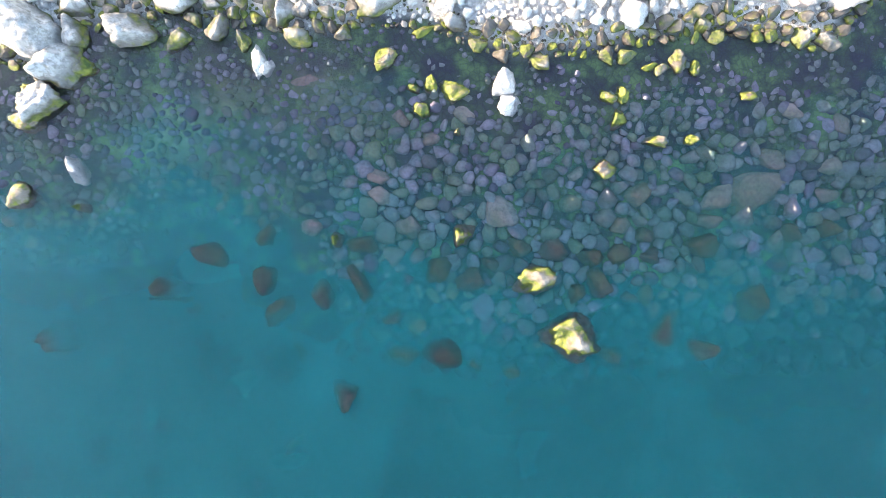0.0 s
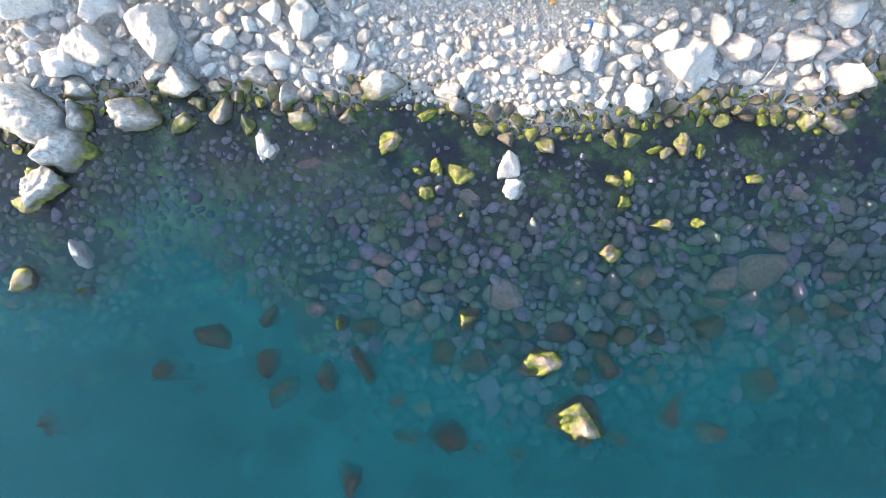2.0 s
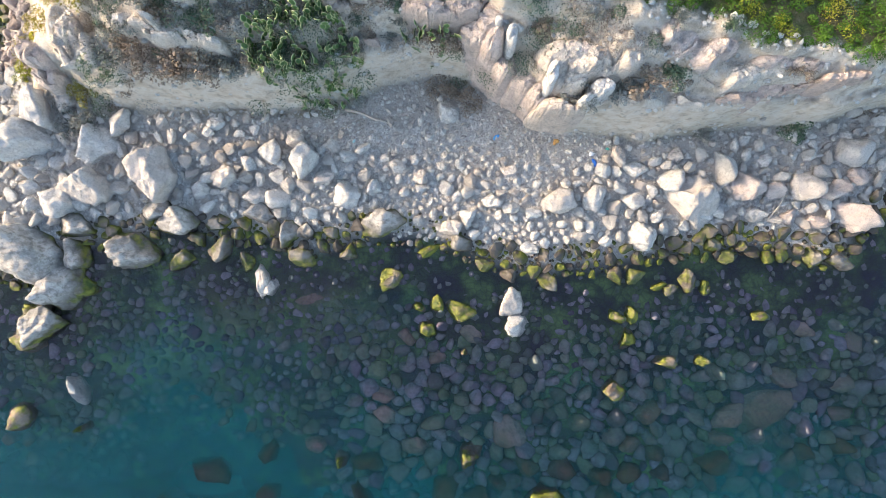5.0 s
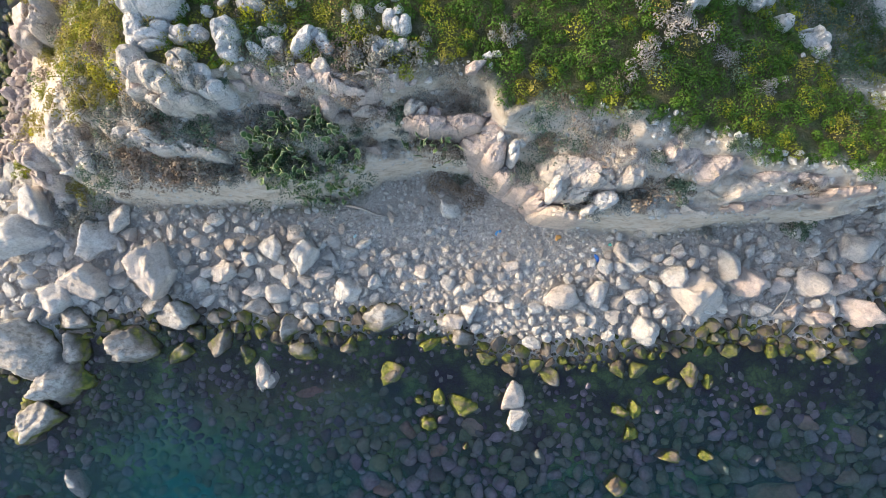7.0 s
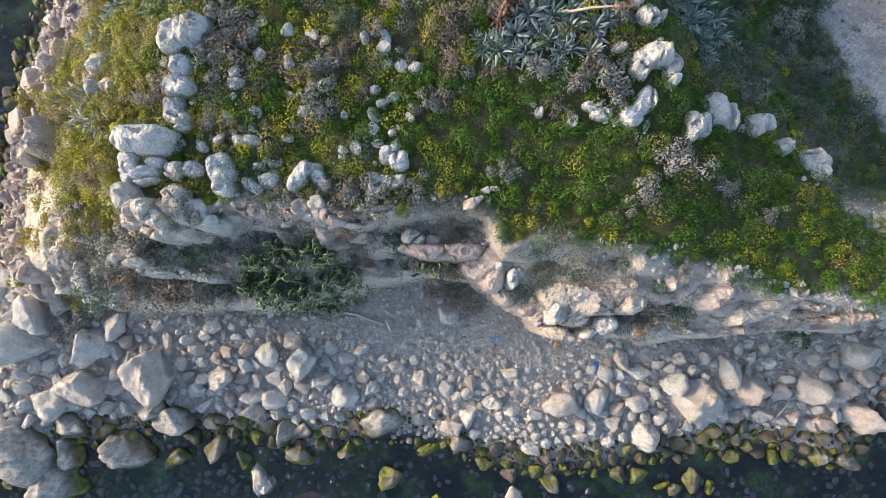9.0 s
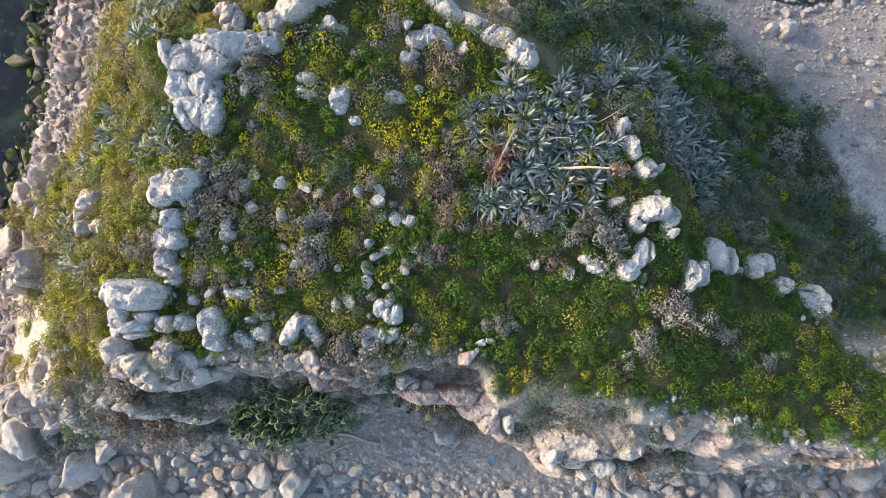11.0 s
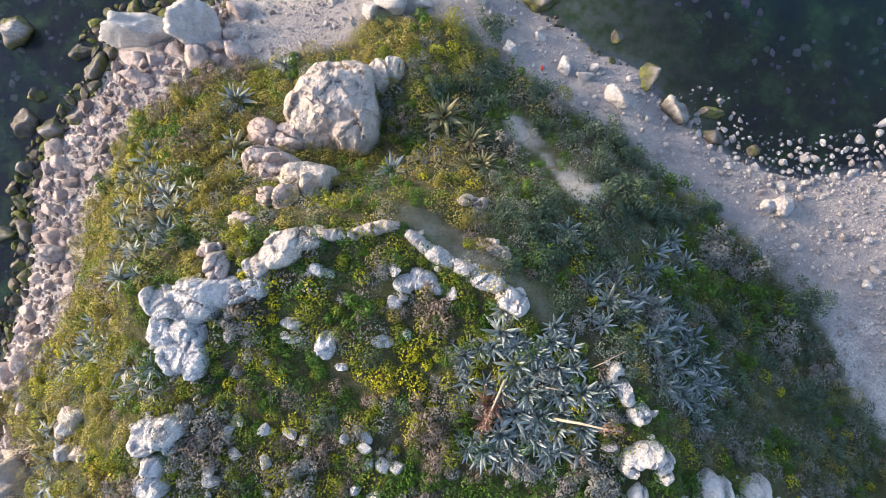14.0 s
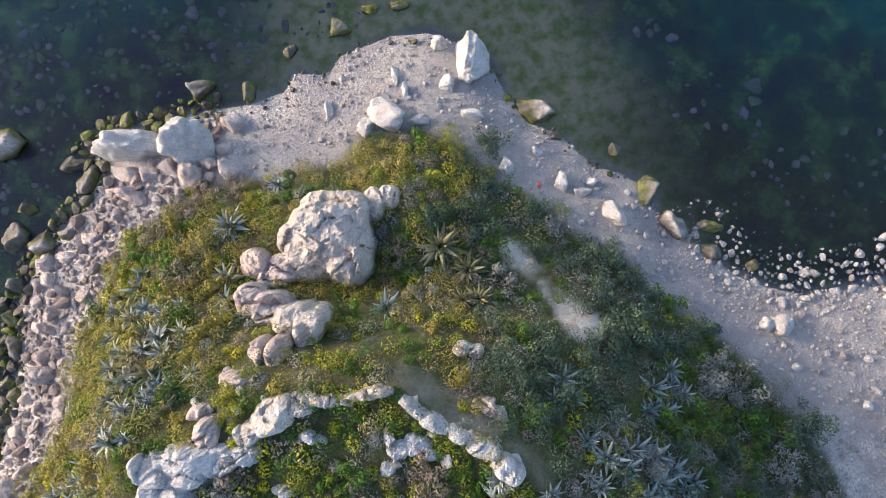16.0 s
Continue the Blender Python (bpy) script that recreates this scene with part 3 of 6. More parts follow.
def mesh_from(name, pts, faces, material, smooth_faces=True):
    mesh = bpy.data.meshes.new(name)
    mesh.from_pydata([tuple(p) for p in pts], [], [tuple(int(i) for i in f) for f in faces])
    if smooth_faces:
        mesh.polygons.foreach_set("use_smooth", np.ones(len(mesh.polygons), bool))
    for m in material if isinstance(material, (list, tuple)) else [material]:
        mesh.materials.append(m)
    return mesh


ROCK_SPOTS = []


def crag_points(rng, level, sharp, rough):
    """Points of one many-faced rock, with ridges and pits."""
    ways, tris = BALLS[level]
    cuts = rng.normal(size=(rng.randint(9, 14), 3))
    cuts /= np.linalg.norm(cuts, axis=1)[:, None]
    big = rng.uniform(0.75, 0.95)
    a = rng.uniform(0, 6.283)
    off = np.array((math.cos(a), math.sin(a), rng.uniform(-0.3, 0.3))) * 0.08
    depth = np.maximum(rng.uniform(0.6, 1.0, len(cuts)) * big + cuts @ off, 0.12)
    reach = np.sum(np.clip(ways @ cuts.T / depth, 0, None) ** sharp, 1)
    reach = (reach + (0.7 / big) ** sharp * 0.5) ** (-1 / sharp)
    shift = Vector(rng.uniform(0, 60, 3))
    swell = np.array([noise.ridged_multi_fractal(Vector(p) * 1.5 + shift, 0.8, 2.2, 6, 0.9, 2.0) for p in ways * reach[:, None]])
    pts = ways * (reach * (1 + rough * (swell - 1.1)))[:, None]
    pts = pts / (*np.abs(pts).max(0)[:2], pts[:, 2].max())
    pts[:, 2] = np.maximum(pts[:, 2], -1.0)
    sector = ((np.arctan2(pts[:, 1], pts[:, 0]) / 6.2832 + 0.5) * 24).astype(int) % 24
    outline = np.array([np.hypot(pts[sector == k, 0], pts[sector == k, 1]).max(initial=0.3) for k in range(24)])
    return pts * (*[(1 / np.mean(outline ** 2)) ** 0.5] * 2, 1), tris


def boulder(rng, x, y, long, wide, turn, material, label, category="boulder", tall=0.62, group="", base=None, name="boulder"):
    """One rock, bedded in the ground at its foot."""
    span = max(long, wide)
    level = 3 if name.startswith("sunken") else 5 if span > 2.5 else 4 if span > 0.75 else 3
    high = tall * min(long, wide) * rng.uniform(0.85, 1.15)
    single = name in ("sea_rock", "sunken_boulder")
    pts, tris = crag_points(rng, level, rng.uniform(9, 18) if single else rng.uniform(14, 34), 0.17 if single else 0.15 if span > 1 else 0.11)
    pts = pts * (long / 2, wide / 2, high)
    z = ground_at([x], [y])[0] if base is None else base
    m = pose(x, y, z + 0.12 * high, 0, 0, turn)
    ROCK_SPOTS.append((x, y, span * 0.45))
    ob = new(name, mesh_from(name, pts, tris, material))
    ob.matrix_world = m
    return tagged(ob, label, category, group)


BEACH_BOULDERS_A = [
    (-23.7, 19.7, 2.87, 2.5, 0), (-19.8, 19.5, 2.44, 2.04, 0), (-20.6, 17.4, 2.92, 2.28, 0), (-16.4, 17.9, 2.28, 2.72, 0), (-22.4, 16.4, 2.11, 1.67, 0),
    (-8.1, 18.5, 1.9, 1.83, 0), (-10.0, 19.2, 1.14, 1.46, 0), (-8.7, 19.6, 1.27, 1.08, -30), (-12.8, 17.7, 1.6, 1.34, 0), (-9.9, 16.6, 1.42, 1.29, 0),
    (-11.0, 16.5, 1.29, 1.1, 0), (-5.8, 16.4, 1.61, 1.55, 30), (-7.1, 17.6, 1.03, 0.96, 0), (-18.6, 20.7, 1.44, 1.25, 50), (13.6, 16.1, 2.48, 3.3, 20),
    (10.8, 14.2, 1.75, 1.68, 0), (22.8, 18.6, 2.22, 1.77, 15), (17.1, 16.8, 2.04, 1.66, 0),
]
BEACH_BOULDERS_B = [
    (15.7, 17.9, 1.27, 1.84, 20), (12.4, 17.2, 1.4, 1.27, 0), (6.4, 16.2, 1.92, 1.34, 0), (8.3, 16.1, 1.22, 1.6, -20), (10.6, 16.2, 1.28, 1.09, 0),
    (20.1, 16.7, 1.72, 1.47, 0), (23.3, 15.2, 2.0, 1.88, 0), (22.1, 16.6, 1.41, 1.16, 0), (21.2, 17.5, 1.09, 0.9, 0), (18.6, 16.5, 1.09, 1.03, 0),
    (15.1, 16.7, 0.96, 1.03, 0), (10.4, 17.8, 1.46, 0.83, -15), (9.7, 18.6, 0.82, 1.08, 0), (23.7, 17.3, 1.48, 1.03, 0), (1.0, 15.4, 0.91, 1.17, 0),
    (2.4, 16.1, 1.1, 0.84, 0), (0.1, 14.5, 1.18, 0.98, 0), (4.7, 13.4, 0.98, 0.78, 0),
]
BEACH_BOULDERS_C = [
    (-0.1, 21.1, 1.27, 1.46, 0), (-3.0, 18.1, 0.97, 0.77, 0), (-1.6, 17.6, 1.1, 0.78, 0), (12.8, 18.6, 0.95, 0.82, 0), (-23.0, 21.3, 1.87, 2.05, 0),
    (-21.5, 21.9, 1.25, 1.06, 0), (21.1, 14.9, 1.23, 0.84, 0), (17.7, 15.3, 1.36, 0.84, 0), (3.4, 17.8, 0.9, 0.7, 0), (-4.3, 17.1, 0.84, 0.97, 0),
    (11.9, 15.2, 0.84, 0.71, 0), (19.4, 15.1, 1.1, 0.84, 0), (-4.9, 19.2, 0.83, 0.64, 0), (-14.4, 16.9, 1.29, 0.97, 0), (-17.7, 18.9, 1.15, 0.95, 0),
    (-11.4, 18.3, 0.9, 0.83, 0), (-13.0, 20.5, 0.95, 0.76, 0), (17.9, 18.3, 0.83, 0.64, 0),
]
BEACH_BOULDERS_D = [
    (14.6, 15.2, 0.85, 0.72, 0),
]
TIDE_BOULDERS_A = [
    (-21.6, 14.9, 2.01, 1.62, 0), (-23.9, 13.1, 4.35, 3.33, -8), (-21.7, 12.9, 1.51, 2.03, -15), (-18.4, 13.7, 2.68, 2.03, 0), (-15.5, 15.4, 2.02, 1.63, 0),
    (-16.7, 16.0, 1.62, 1.3, 0), (-13.3, 13.5, 1.32, 1.38, 0), (-9.3, 14.5, 1.24, 1.44, 0), (-11.0, 15.5, 1.5, 1.17, 0), (-5.8, 13.3, 0.99, 1.06, 0),
    (-8.7, 12.9, 1.51, 1.19, 0), (-4.0, 14.7, 2.21, 1.69, 0), (-22.2, 11.2, 2.5, 2.9, 15), (-3.4, 11.6, 1.26, 1.0, 30), (0.9, 13.7, 1.25, 1.05, 0),
    (5.7, 11.5, 1.05, 1.12, 0), (9.7, 11.8, 0.86, 0.99, 0), (10.8, 11.8, 1.12, 0.86, 0),
]
TIDE_BOULDERS_B = [
    (13.9, 11.5, 0.99, 1.32, 0), (16.2, 12.8, 0.93, 0.79, 0), (21.2, 12.7, 0.99, 1.51, 0), (22.6, 12.6, 1.38, 0.99, 0), (15.2, 13.6, 0.99, 0.86, 0),
    (-11.8, 12.7, 0.86, 1.13, 0), (-13.6, 15.0, 1.11, 0.85, 0), (-14.7, 14.2, 0.99, 0.86, 0), (-12.4, 14.5, 0.99, 0.79, 0), (-24.0, 9.2, 2.8, 1.9, 20),
    (-15.7, 12.9, 1.46, 1.13, 0), (2.0, 12.4, 0.99, 0.73, 0), (3.5, 11.9, 0.92, 0.79, 0), (12.8, 11.0, 0.86, 0.6, 0), (15.0, 10.8, 0.6, 0.67, 0),
    (-23.6, 10.3, 0.99, 0.8, 0), (-8.2, 14.6, 0.98, 0.85, 0), (-6.9, 14.5, 0.85, 0.72, 0),
]
SEA_ROCKS_A = [
    (3.7, 10.1, 1.13, 1.53, 0), (3.9, 9.2, 1.13, 1.33, 0), (-11.0, 11.6, 0.73, 1.47, 0), (-10.5, 11.2, 0.8, 0.87, 0), (-21.9, 5.0, 0.87, 1.8, 20),
    (-25.6, 3.7, 1.8, 1.2, 20), (-21.6, 3.1, 0.33, 0.4, 0), (5.4, -1.7, 1.87, 1.74, 0), (7.2, -4.6, 3.07, 2.6, 0), (1.1, 1.3, 1.2, 1.34, 0),
    (-6.5, 1.2, 0.67, 0.87, 0), (9.4, 5.2, 1.07, 0.93, 0), (12.6, 6.8, 1.2, 0.67, 0), (-1.2, 8.7, 0.93, 0.93, 0), (0.6, 9.7, 1.34, 1.07, 0),
    (-0.6, 10.1, 0.73, 0.93, 0), (-1.7, 10.0, 0.6, 0.53, 0), (-3.5, 11.7, 1.2, 1.0, 30),
]
SEA_ROCKS_B = [
    (10.4, 8.1, 0.8, 1.14, 0), (9.6, 9.4, 0.87, 0.73, 0), (10.7, 9.5, 0.87, 0.87, 0), (18.0, 9.4, 0.87, 0.53, 0), (15.0, 11.0, 0.6, 0.73, 0),
    (12.2, 11.1, 0.73, 0.47, 0), (-21.4, 11.3, 1.46, 1.33, 0), (-24.5, 8.4, 2.07, 1.33, 20), (-24.2, 9.9, 1.0, 0.8, 0), (14.7, 6.9, 0.67, 0.6, 0),
    (0.8, 7.4, 0.4, 0.33, 0), (-1.1, 13.4, 1.13, 0.53, 30),
]
SUNK_BOULDERS_A = [
    (-14.2, 0.4, 2.8, 1.34, -15), (-11.1, -1.4, 1.6, 1.67, 0), (-10.4, -3.3, 2.07, 1.74, 0), (-7.5, -2.2, 1.67, 1.47, -40), (-5.2, -1.7, 1.2, 2.4, 15),
    (-0.6, -0.7, 1.87, 1.54, 0), (1.7, -1.4, 1.8, 1.47, 0), (3.7, 2.5, 2.27, 1.74, -20), (6.6, 0.3, 1.74, 1.47, 0), (9.5, -1.8, 1.94, 1.87, 0),
    (13.6, -4.8, 2.27, 2.87, 0), (15.7, 0.7, 2.4, 1.54, 0), (18.7, 4.0, 4.01, 2.8, 20), (16.4, 3.4, 2.34, 1.34, 25), (19.6, 5.8, 1.67, 1.34, 0),
    (11.6, 3.5, 1.74, 1.27, 20), (10.7, 1.8, 1.4, 0.93, 0), (8.8, -0.1, 1.74, 1.0, -20),
]
SUNK_BOULDERS_B = [
    (10.6, 0.1, 1.54, 1.4, 0), (16.0, 2.1, 2.0, 0.87, 0), (-0.1, -5.5, 2.4, 2.0, -30), (-6.4, -8.3, 1.87, 1.87, 0), (-4.0, 4.8, 1.27, 1.0, 0),
    (-4.0, 3.8, 1.4, 1.07, 0), (-4.9, 0.9, 1.87, 1.2, 0), (-8.9, -11.8, 1.67, 1.67, 0), (-24.1, -5.0, 2.47, 2.0, 0), (20.8, 8.5, 1.27, 1.0, 0),
    (23.8, 7.9, 1.2, 1.4, 0), (23.1, 3.5, 1.67, 1.0, 0), (18.8, -3.0, 1.87, 2.47, 20), (10.1, -6.0, 2.07, 1.2, 0), (-2.7, 8.4, 1.14, 1.0, 0),
    (1.2, 8.5, 1.27, 1.14, 0), (-0.7, 7.0, 1.2, 1.0, 0), (1.9, -6.8, 1.14, 1.14, 0),
]
SUNK_BOULDERS_C = [
    (3.9, -7.0, 1.2, 1.14, 0), (-8.2, 10.6, 1.67, 0.8, 20), (23.2, 5.2, 1.34, 1.14, 0), (-2.0, 1.7, 1.67, 1.27, 0), (-10.7, 1.6, 1.34, 1.34, 0),
    (12.5, -0.1, 1.14, 1.2, 0), (23.2, 1.4, 1.34, 1.14, 0), (20.7, 1.4, 1.34, 1.07, 0), (15.6, -5.9, 2.0, 1.34, 0), (-3.2, -3.7, 1.34, 1.07, 0),
    (-2.3, -6.0, 1.87, 1.54, 0), (-8.1, 1.7, 1.34, 1.14, 0), (2.8, -0.4, 1.2, 0.87, 0), (12.3, 1.2, 1.34, 0.93, 0), (4.6, 0.5, 1.34, 1.2, 0),
    (8.1, -2.1, 1.07, 1.34, 0), (-17.1, -1.7, 1.67, 1.47, 0),
]
WEST_ROCKS_A = [
    (-24.8, 42.7, 1.31, 0.85, 0), (-23.4, 42.9, 1.17, 1.49, 0), (-21.3, 42.5, 1.08, 0.95, 0), (-21.3, 41.6, 1.39, 1.14, 0), (-21.8, 44.0, 0.9, 0.64, 0),
    (-22.9, 38.3, 0.83, 0.77, 0), (-21.8, 36.3, 1.25, 1.06, 0), (-24.0, 34.7, 1.59, 1.27, 0), (-22.6, 35.3, 0.94, 1.32, 0), (-23.9, 32.4, 1.56, 1.94, 0),
    (-17.1, 33.7, 1.03, 1.03, 0), (-17.5, 32.8, 0.6, 1.09, 0), (-15.6, 32.2, 0.77, 0.72, 0), (-21.3, 33.2, 0.9, 0.72, 0), (-23.9, 40.9, 0.98, 0.85, 0),
    (-21.0, 44.8, 0.95, 0.76, 0), (-22.4, 40.0, 0.83, 0.71, 0), (-24.7, 31.6, 0.96, 1.28, 0),
]
WEST_ROCKS_B = [
    (-22.1, 31.8, 0.79, 1.21, 20),
]
POINT_ROCKS_A = [
    (-17.4, 54.2, 4.51, 1.84, -6), (-13.4, 54.2, 2.68, 2.55, 0), (-17.3, 52.8, 1.53, 1.02, 0), (-16.9, 51.6, 1.26, 0.95, 0), (-13.3, 52.2, 1.3, 1.55, 0),
    (-15.7, 52.6, 1.07, 0.95, 0), (-11.0, 52.7, 1.31, 1.06, -30), (-12.2, 53.1, 0.94, 0.69, 0), (-11.5, 54.0, 1.01, 0.76, 0), (-11.0, 55.6, 1.28, 1.21, 0),
    (-17.6, 56.1, 0.85, 1.04, 0), (-16.4, 55.7, 0.91, 0.78, 0), (-20.8, 53.4, 1.63, 0.91, 0), (-19.6, 52.4, 1.3, 1.62, 0), (-24.5, 54.8, 2.03, 2.16, 0),
    (-13.2, 57.9, 1.3, 1.17, 0), (-10.6, 57.7, 0.98, 1.11, 0), (-22.1, 48.8, 1.36, 1.36, 0),
]
POINT_ROCKS_B = [
    (-20.7, 49.4, 1.55, 0.71, 0), (-18.9, 49.0, 1.2, 0.76, 0), (-23.6, 49.2, 1.3, 1.69, 0), (-20.3, 48.0, 0.96, 0.7, 0), (-21.6, 47.7, 1.28, 1.15, 0),
    (-17.4, 50.2, 0.82, 1.07, 0), (-21.7, 44.0, 0.96, 0.64, 0), (-23.5, 46.5, 0.98, 0.85, 0), (-23.3, 50.9, 1.12, 0.85, 0), (-18.8, 53.4, 0.97, 0.78, 0),
    (-23.9, 44.6, 1.11, 0.85, 0), (-21.2, 46.7, 0.96, 0.77, 0), (-14.8, 53.1, 0.95, 0.82, 0),
]
NORTH_BEACH_ROCKS_A = [
    (2.3, 59.0, 2.16, 2.48, 0), (1.1, 57.8, 0.83, 1.14, 0), (0.7, 60.4, 0.97, 0.97, 0), (6.6, 56.6, 2.33, 1.49, -10), (-2.3, 56.0, 2.05, 1.86, 0),
    (-3.3, 55.3, 0.94, 1.25, 0), (2.4, 56.0, 1.33, 0.76, -20), (-0.6, 55.5, 1.06, 0.62, 0), (4.4, 52.9, 0.75, 1.0, 0), (-5.6, 56.2, 0.51, 1.08, 0),
    (-1.9, 58.4, 0.45, 1.02, 0), (7.5, 52.0, 0.7, 1.27, 0), (8.8, 51.5, 1.02, 0.64, 0), (9.4, 52.1, 0.58, 0.51, 0), (10.7, 50.2, 1.2, 1.45, 20),
    (14.4, 49.5, 1.23, 1.75, 20), (16.4, 49.6, 1.7, 0.72, 0), (12.8, 51.9, 1.23, 1.82, 10),
]
NORTH_BEACH_ROCKS_B = [
    (20.0, 43.9, 1.21, 1.14, 0), (19.1, 43.9, 0.95, 0.89, 0), (18.8, 47.3, 0.65, 0.65, 0), (-5.2, 61.5, 1.18, 1.04, 0), (-3.4, 62.6, 0.85, 0.66, 0),
    (-1.6, 63.0, 0.98, 0.72, 0), (-8.1, 60.2, 0.72, 0.85, 0), (10.9, 54.2, 0.78, 0.78, 0), (7.5, 54.9, 0.65, 0.46, 0), (6.3, 53.9, 0.64, 0.51, 0),
    (16.3, 48.3, 1.5, 0.98, 0), (-1.3, 57.4, 0.44, 0.95, 0), (24.4, 39.5, 0.57, 0.51, 0), (20.5, 41.6, 0.51, 0.44, 0),
]

OUTCROPS_A = [
    ("W", (-10.7, 39.1, 0.84, 0.72, 0, 10.3), (-9.5, 39.2, 1.07, 0.86, 0, 10.4), (-8.3, 39.5, 1.16, 0.61, 4, 10.3), (-7.2, 39.6, 0.77, 0.47, 0, 10.1), (-9.8, 38.6, 0.71, 0.47, 0, 10.0)),
    ("W", (-10.8, 37.8, 0.66, 0.71, 0, 10.0), (-9.8, 37.9, 0.71, 0.59, 0, 10.0), (-10.3, 36.8, 0.87, 0.73, 0, 10.0), (-9.6, 36.9, 0.5, 0.78, 0, 9.9), (-9.9, 36.2, 0.67, 0.29, -8, 9.7)),
    ("C", (-6.0, 41.1, 0.83, 0.71, 25, 10.5), (-6.9, 40.5, 0.61, 0.56, 40, 10.3), (-5.1, 41.6, 0.95, 0.42, 6, 10.4), (-5.9, 41.6, 0.53, 0.35, 0, 10.4)),
]
OUTCROPS_B = [
    ("C", (-3.7, 41.8, 0.98, 0.26, 0, 10.2), (-2.5, 42.0, 0.7, 0.23, 8, 10.2), (-1.6, 42.1, 0.59, 0.21, 0, 10.2)),
    ("P", (-0.5, 41.5, 0.73, 0.3, -35, 10.1), (0.4, 40.9, 0.73, 0.31, -32, 10.1), (1.4, 40.4, 0.66, 0.31, -20, 10.0)),
    ("W", (2.4, 39.8, 0.77, 0.4, -22, 10.2), (3.4, 39.0, 0.72, 0.47, -35, 10.3)),
    ("C", (2.4, 41.4, 0.56, 0.24, 0, 9.3), (2.9, 41.0, 0.56, 0.24, -20, 9.3)),
    ("S", (-5.0, 48.9, 1.82, 1.54, 0, 5.8), (-6.1, 48.4, 1.19, 1.36, 20, 5.5), (-3.9, 48.0, 1.19, 1.56, 0, 5.5), (-4.7, 50.4, 1.63, 0.73, 0, 4.8), (-3.4, 48.9, 0.63, 1.71, 5, 5.3), (-5.8, 47.5, 1.3, 1.01, 0, 5.0)),
]
OUTCROPS_C = [
    ("C", (-2.7, 50.5, 0.59, 0.82, 0, 4.6), (-1.9, 50.8, 0.53, 0.58, 0, 4.7)),
    ("R", (-8.6, 47.5, 0.84, 0.67, 0, 4.9)),
    ("R", (-7.1, 47.3, 0.75, 0.75, 0, 5.0)),
    ("R", (-7.6, 46.7, 0.78, 0.52, 0, 5.0)),
    ("R", (-8.4, 45.6, 0.83, 0.83, 0, 6.2), (-7.3, 45.2, 0.87, 0.82, 0, 6.5)),
    ("C", (-6.1, 44.7, 0.84, 0.76, 0, 7.4), (-5.2, 44.3, 0.67, 0.93, 0, 7.8)),
    ("R", (-7.2, 43.4, 0.42, 0.57, 0, 8.8)),
    ("R", (-6.3, 43.4, 0.44, 0.62, 0, 8.9)),
    ("C", (1.6, 43.4, 0.39, 0.31, 0, 7.8), (2.2, 43.3, 0.49, 0.31, 0, 7.7)),
    ("R", (-9.2, 41.2, 0.46, 0.31, 0, 9.5)),
    ("R", (-8.6, 40.5, 0.49, 0.56, 0, 10.2)),
    ("R", (-7.8, 42.5, 0.72, 0.34, 0, 9.5)),
]
OUTCROPS_D = [
    ("W", (-6.8, 40.2, 0.4, 0.21, 15, 10.1)),
    ("W", (-4.4, 40.3, 0.54, 0.26, -20, 10.1)),
    ("W", (-1.0, 39.8, 0.43, 0.36, 0, 9.9)),
    ("W", (-0.3, 40.0, 0.62, 0.43, 0, 9.9)),
    ("W", (-1.4, 39.0, 0.31, 0.28, 0, 9.8)),
    ("W", (-1.9, 37.4, 0.45, 0.26, 0, 9.7)),
    ("W", (-4.2, 37.3, 0.43, 0.6, 0, 9.7)),
    ("W", (-5.6, 38.2, 0.5, 0.29, 0, 9.8)),
    ("W", (-5.6, 37.5, 0.43, 0.19, 0, 9.7)),
    ("W", (-3.6, 36.4, 0.26, 0.12, 0, 9.6)),
    ("W", (-16.3, 33.5, 0.54, 0.54, 0, 6.8)),
    ("W", (-17.1, 32.6, 0.33, 0.5, 0, 6.2), (-16.5, 32.2, 0.4, 0.38, 0, 6.8)),
    ("W", (-15.4, 32.1, 0.34, 0.26, 0, 7.3)),
]
OUTCROPS_E = [
    ("W", (-10.8, 33.9, 0.78, 0.57, 20, 10.0), (-11.7, 33.4, 0.52, 0.52, 10, 9.8), (-10.6, 33.3, 0.43, 0.48, 0, 9.6), (-11.6, 33.9, 0.48, 0.36, 0, 9.7)),
    ("W", (-11.3, 32.4, 0.51, 0.48, 0, 9.6), (-11.5, 31.6, 0.68, 0.48, 0, 9.5)),
    ("W", (-11.7, 30.6, 0.46, 0.71, 0, 9.3), (-11.4, 30.1, 0.49, 0.49, 0, 9.3)),
    ("P", (7.5, 36.0, 0.31, 0.48, -20, 9.7), (7.9, 35.3, 0.36, 0.6, 35, 9.7), (8.6, 34.4, 0.43, 0.48, 30, 9.5)),
    ("W", (8.3, 32.3, 0.48, 0.67, -20, 9.5), (8.9, 32.7, 0.67, 0.53, 0, 9.7), (9.7, 32.2, 0.44, 0.78, 0, 9.2)),
    ("W", (8.5, 30.8, 0.36, 0.68, -25, 9.3), (7.9, 30.1, 0.49, 0.44, 20, 9.2)),
]
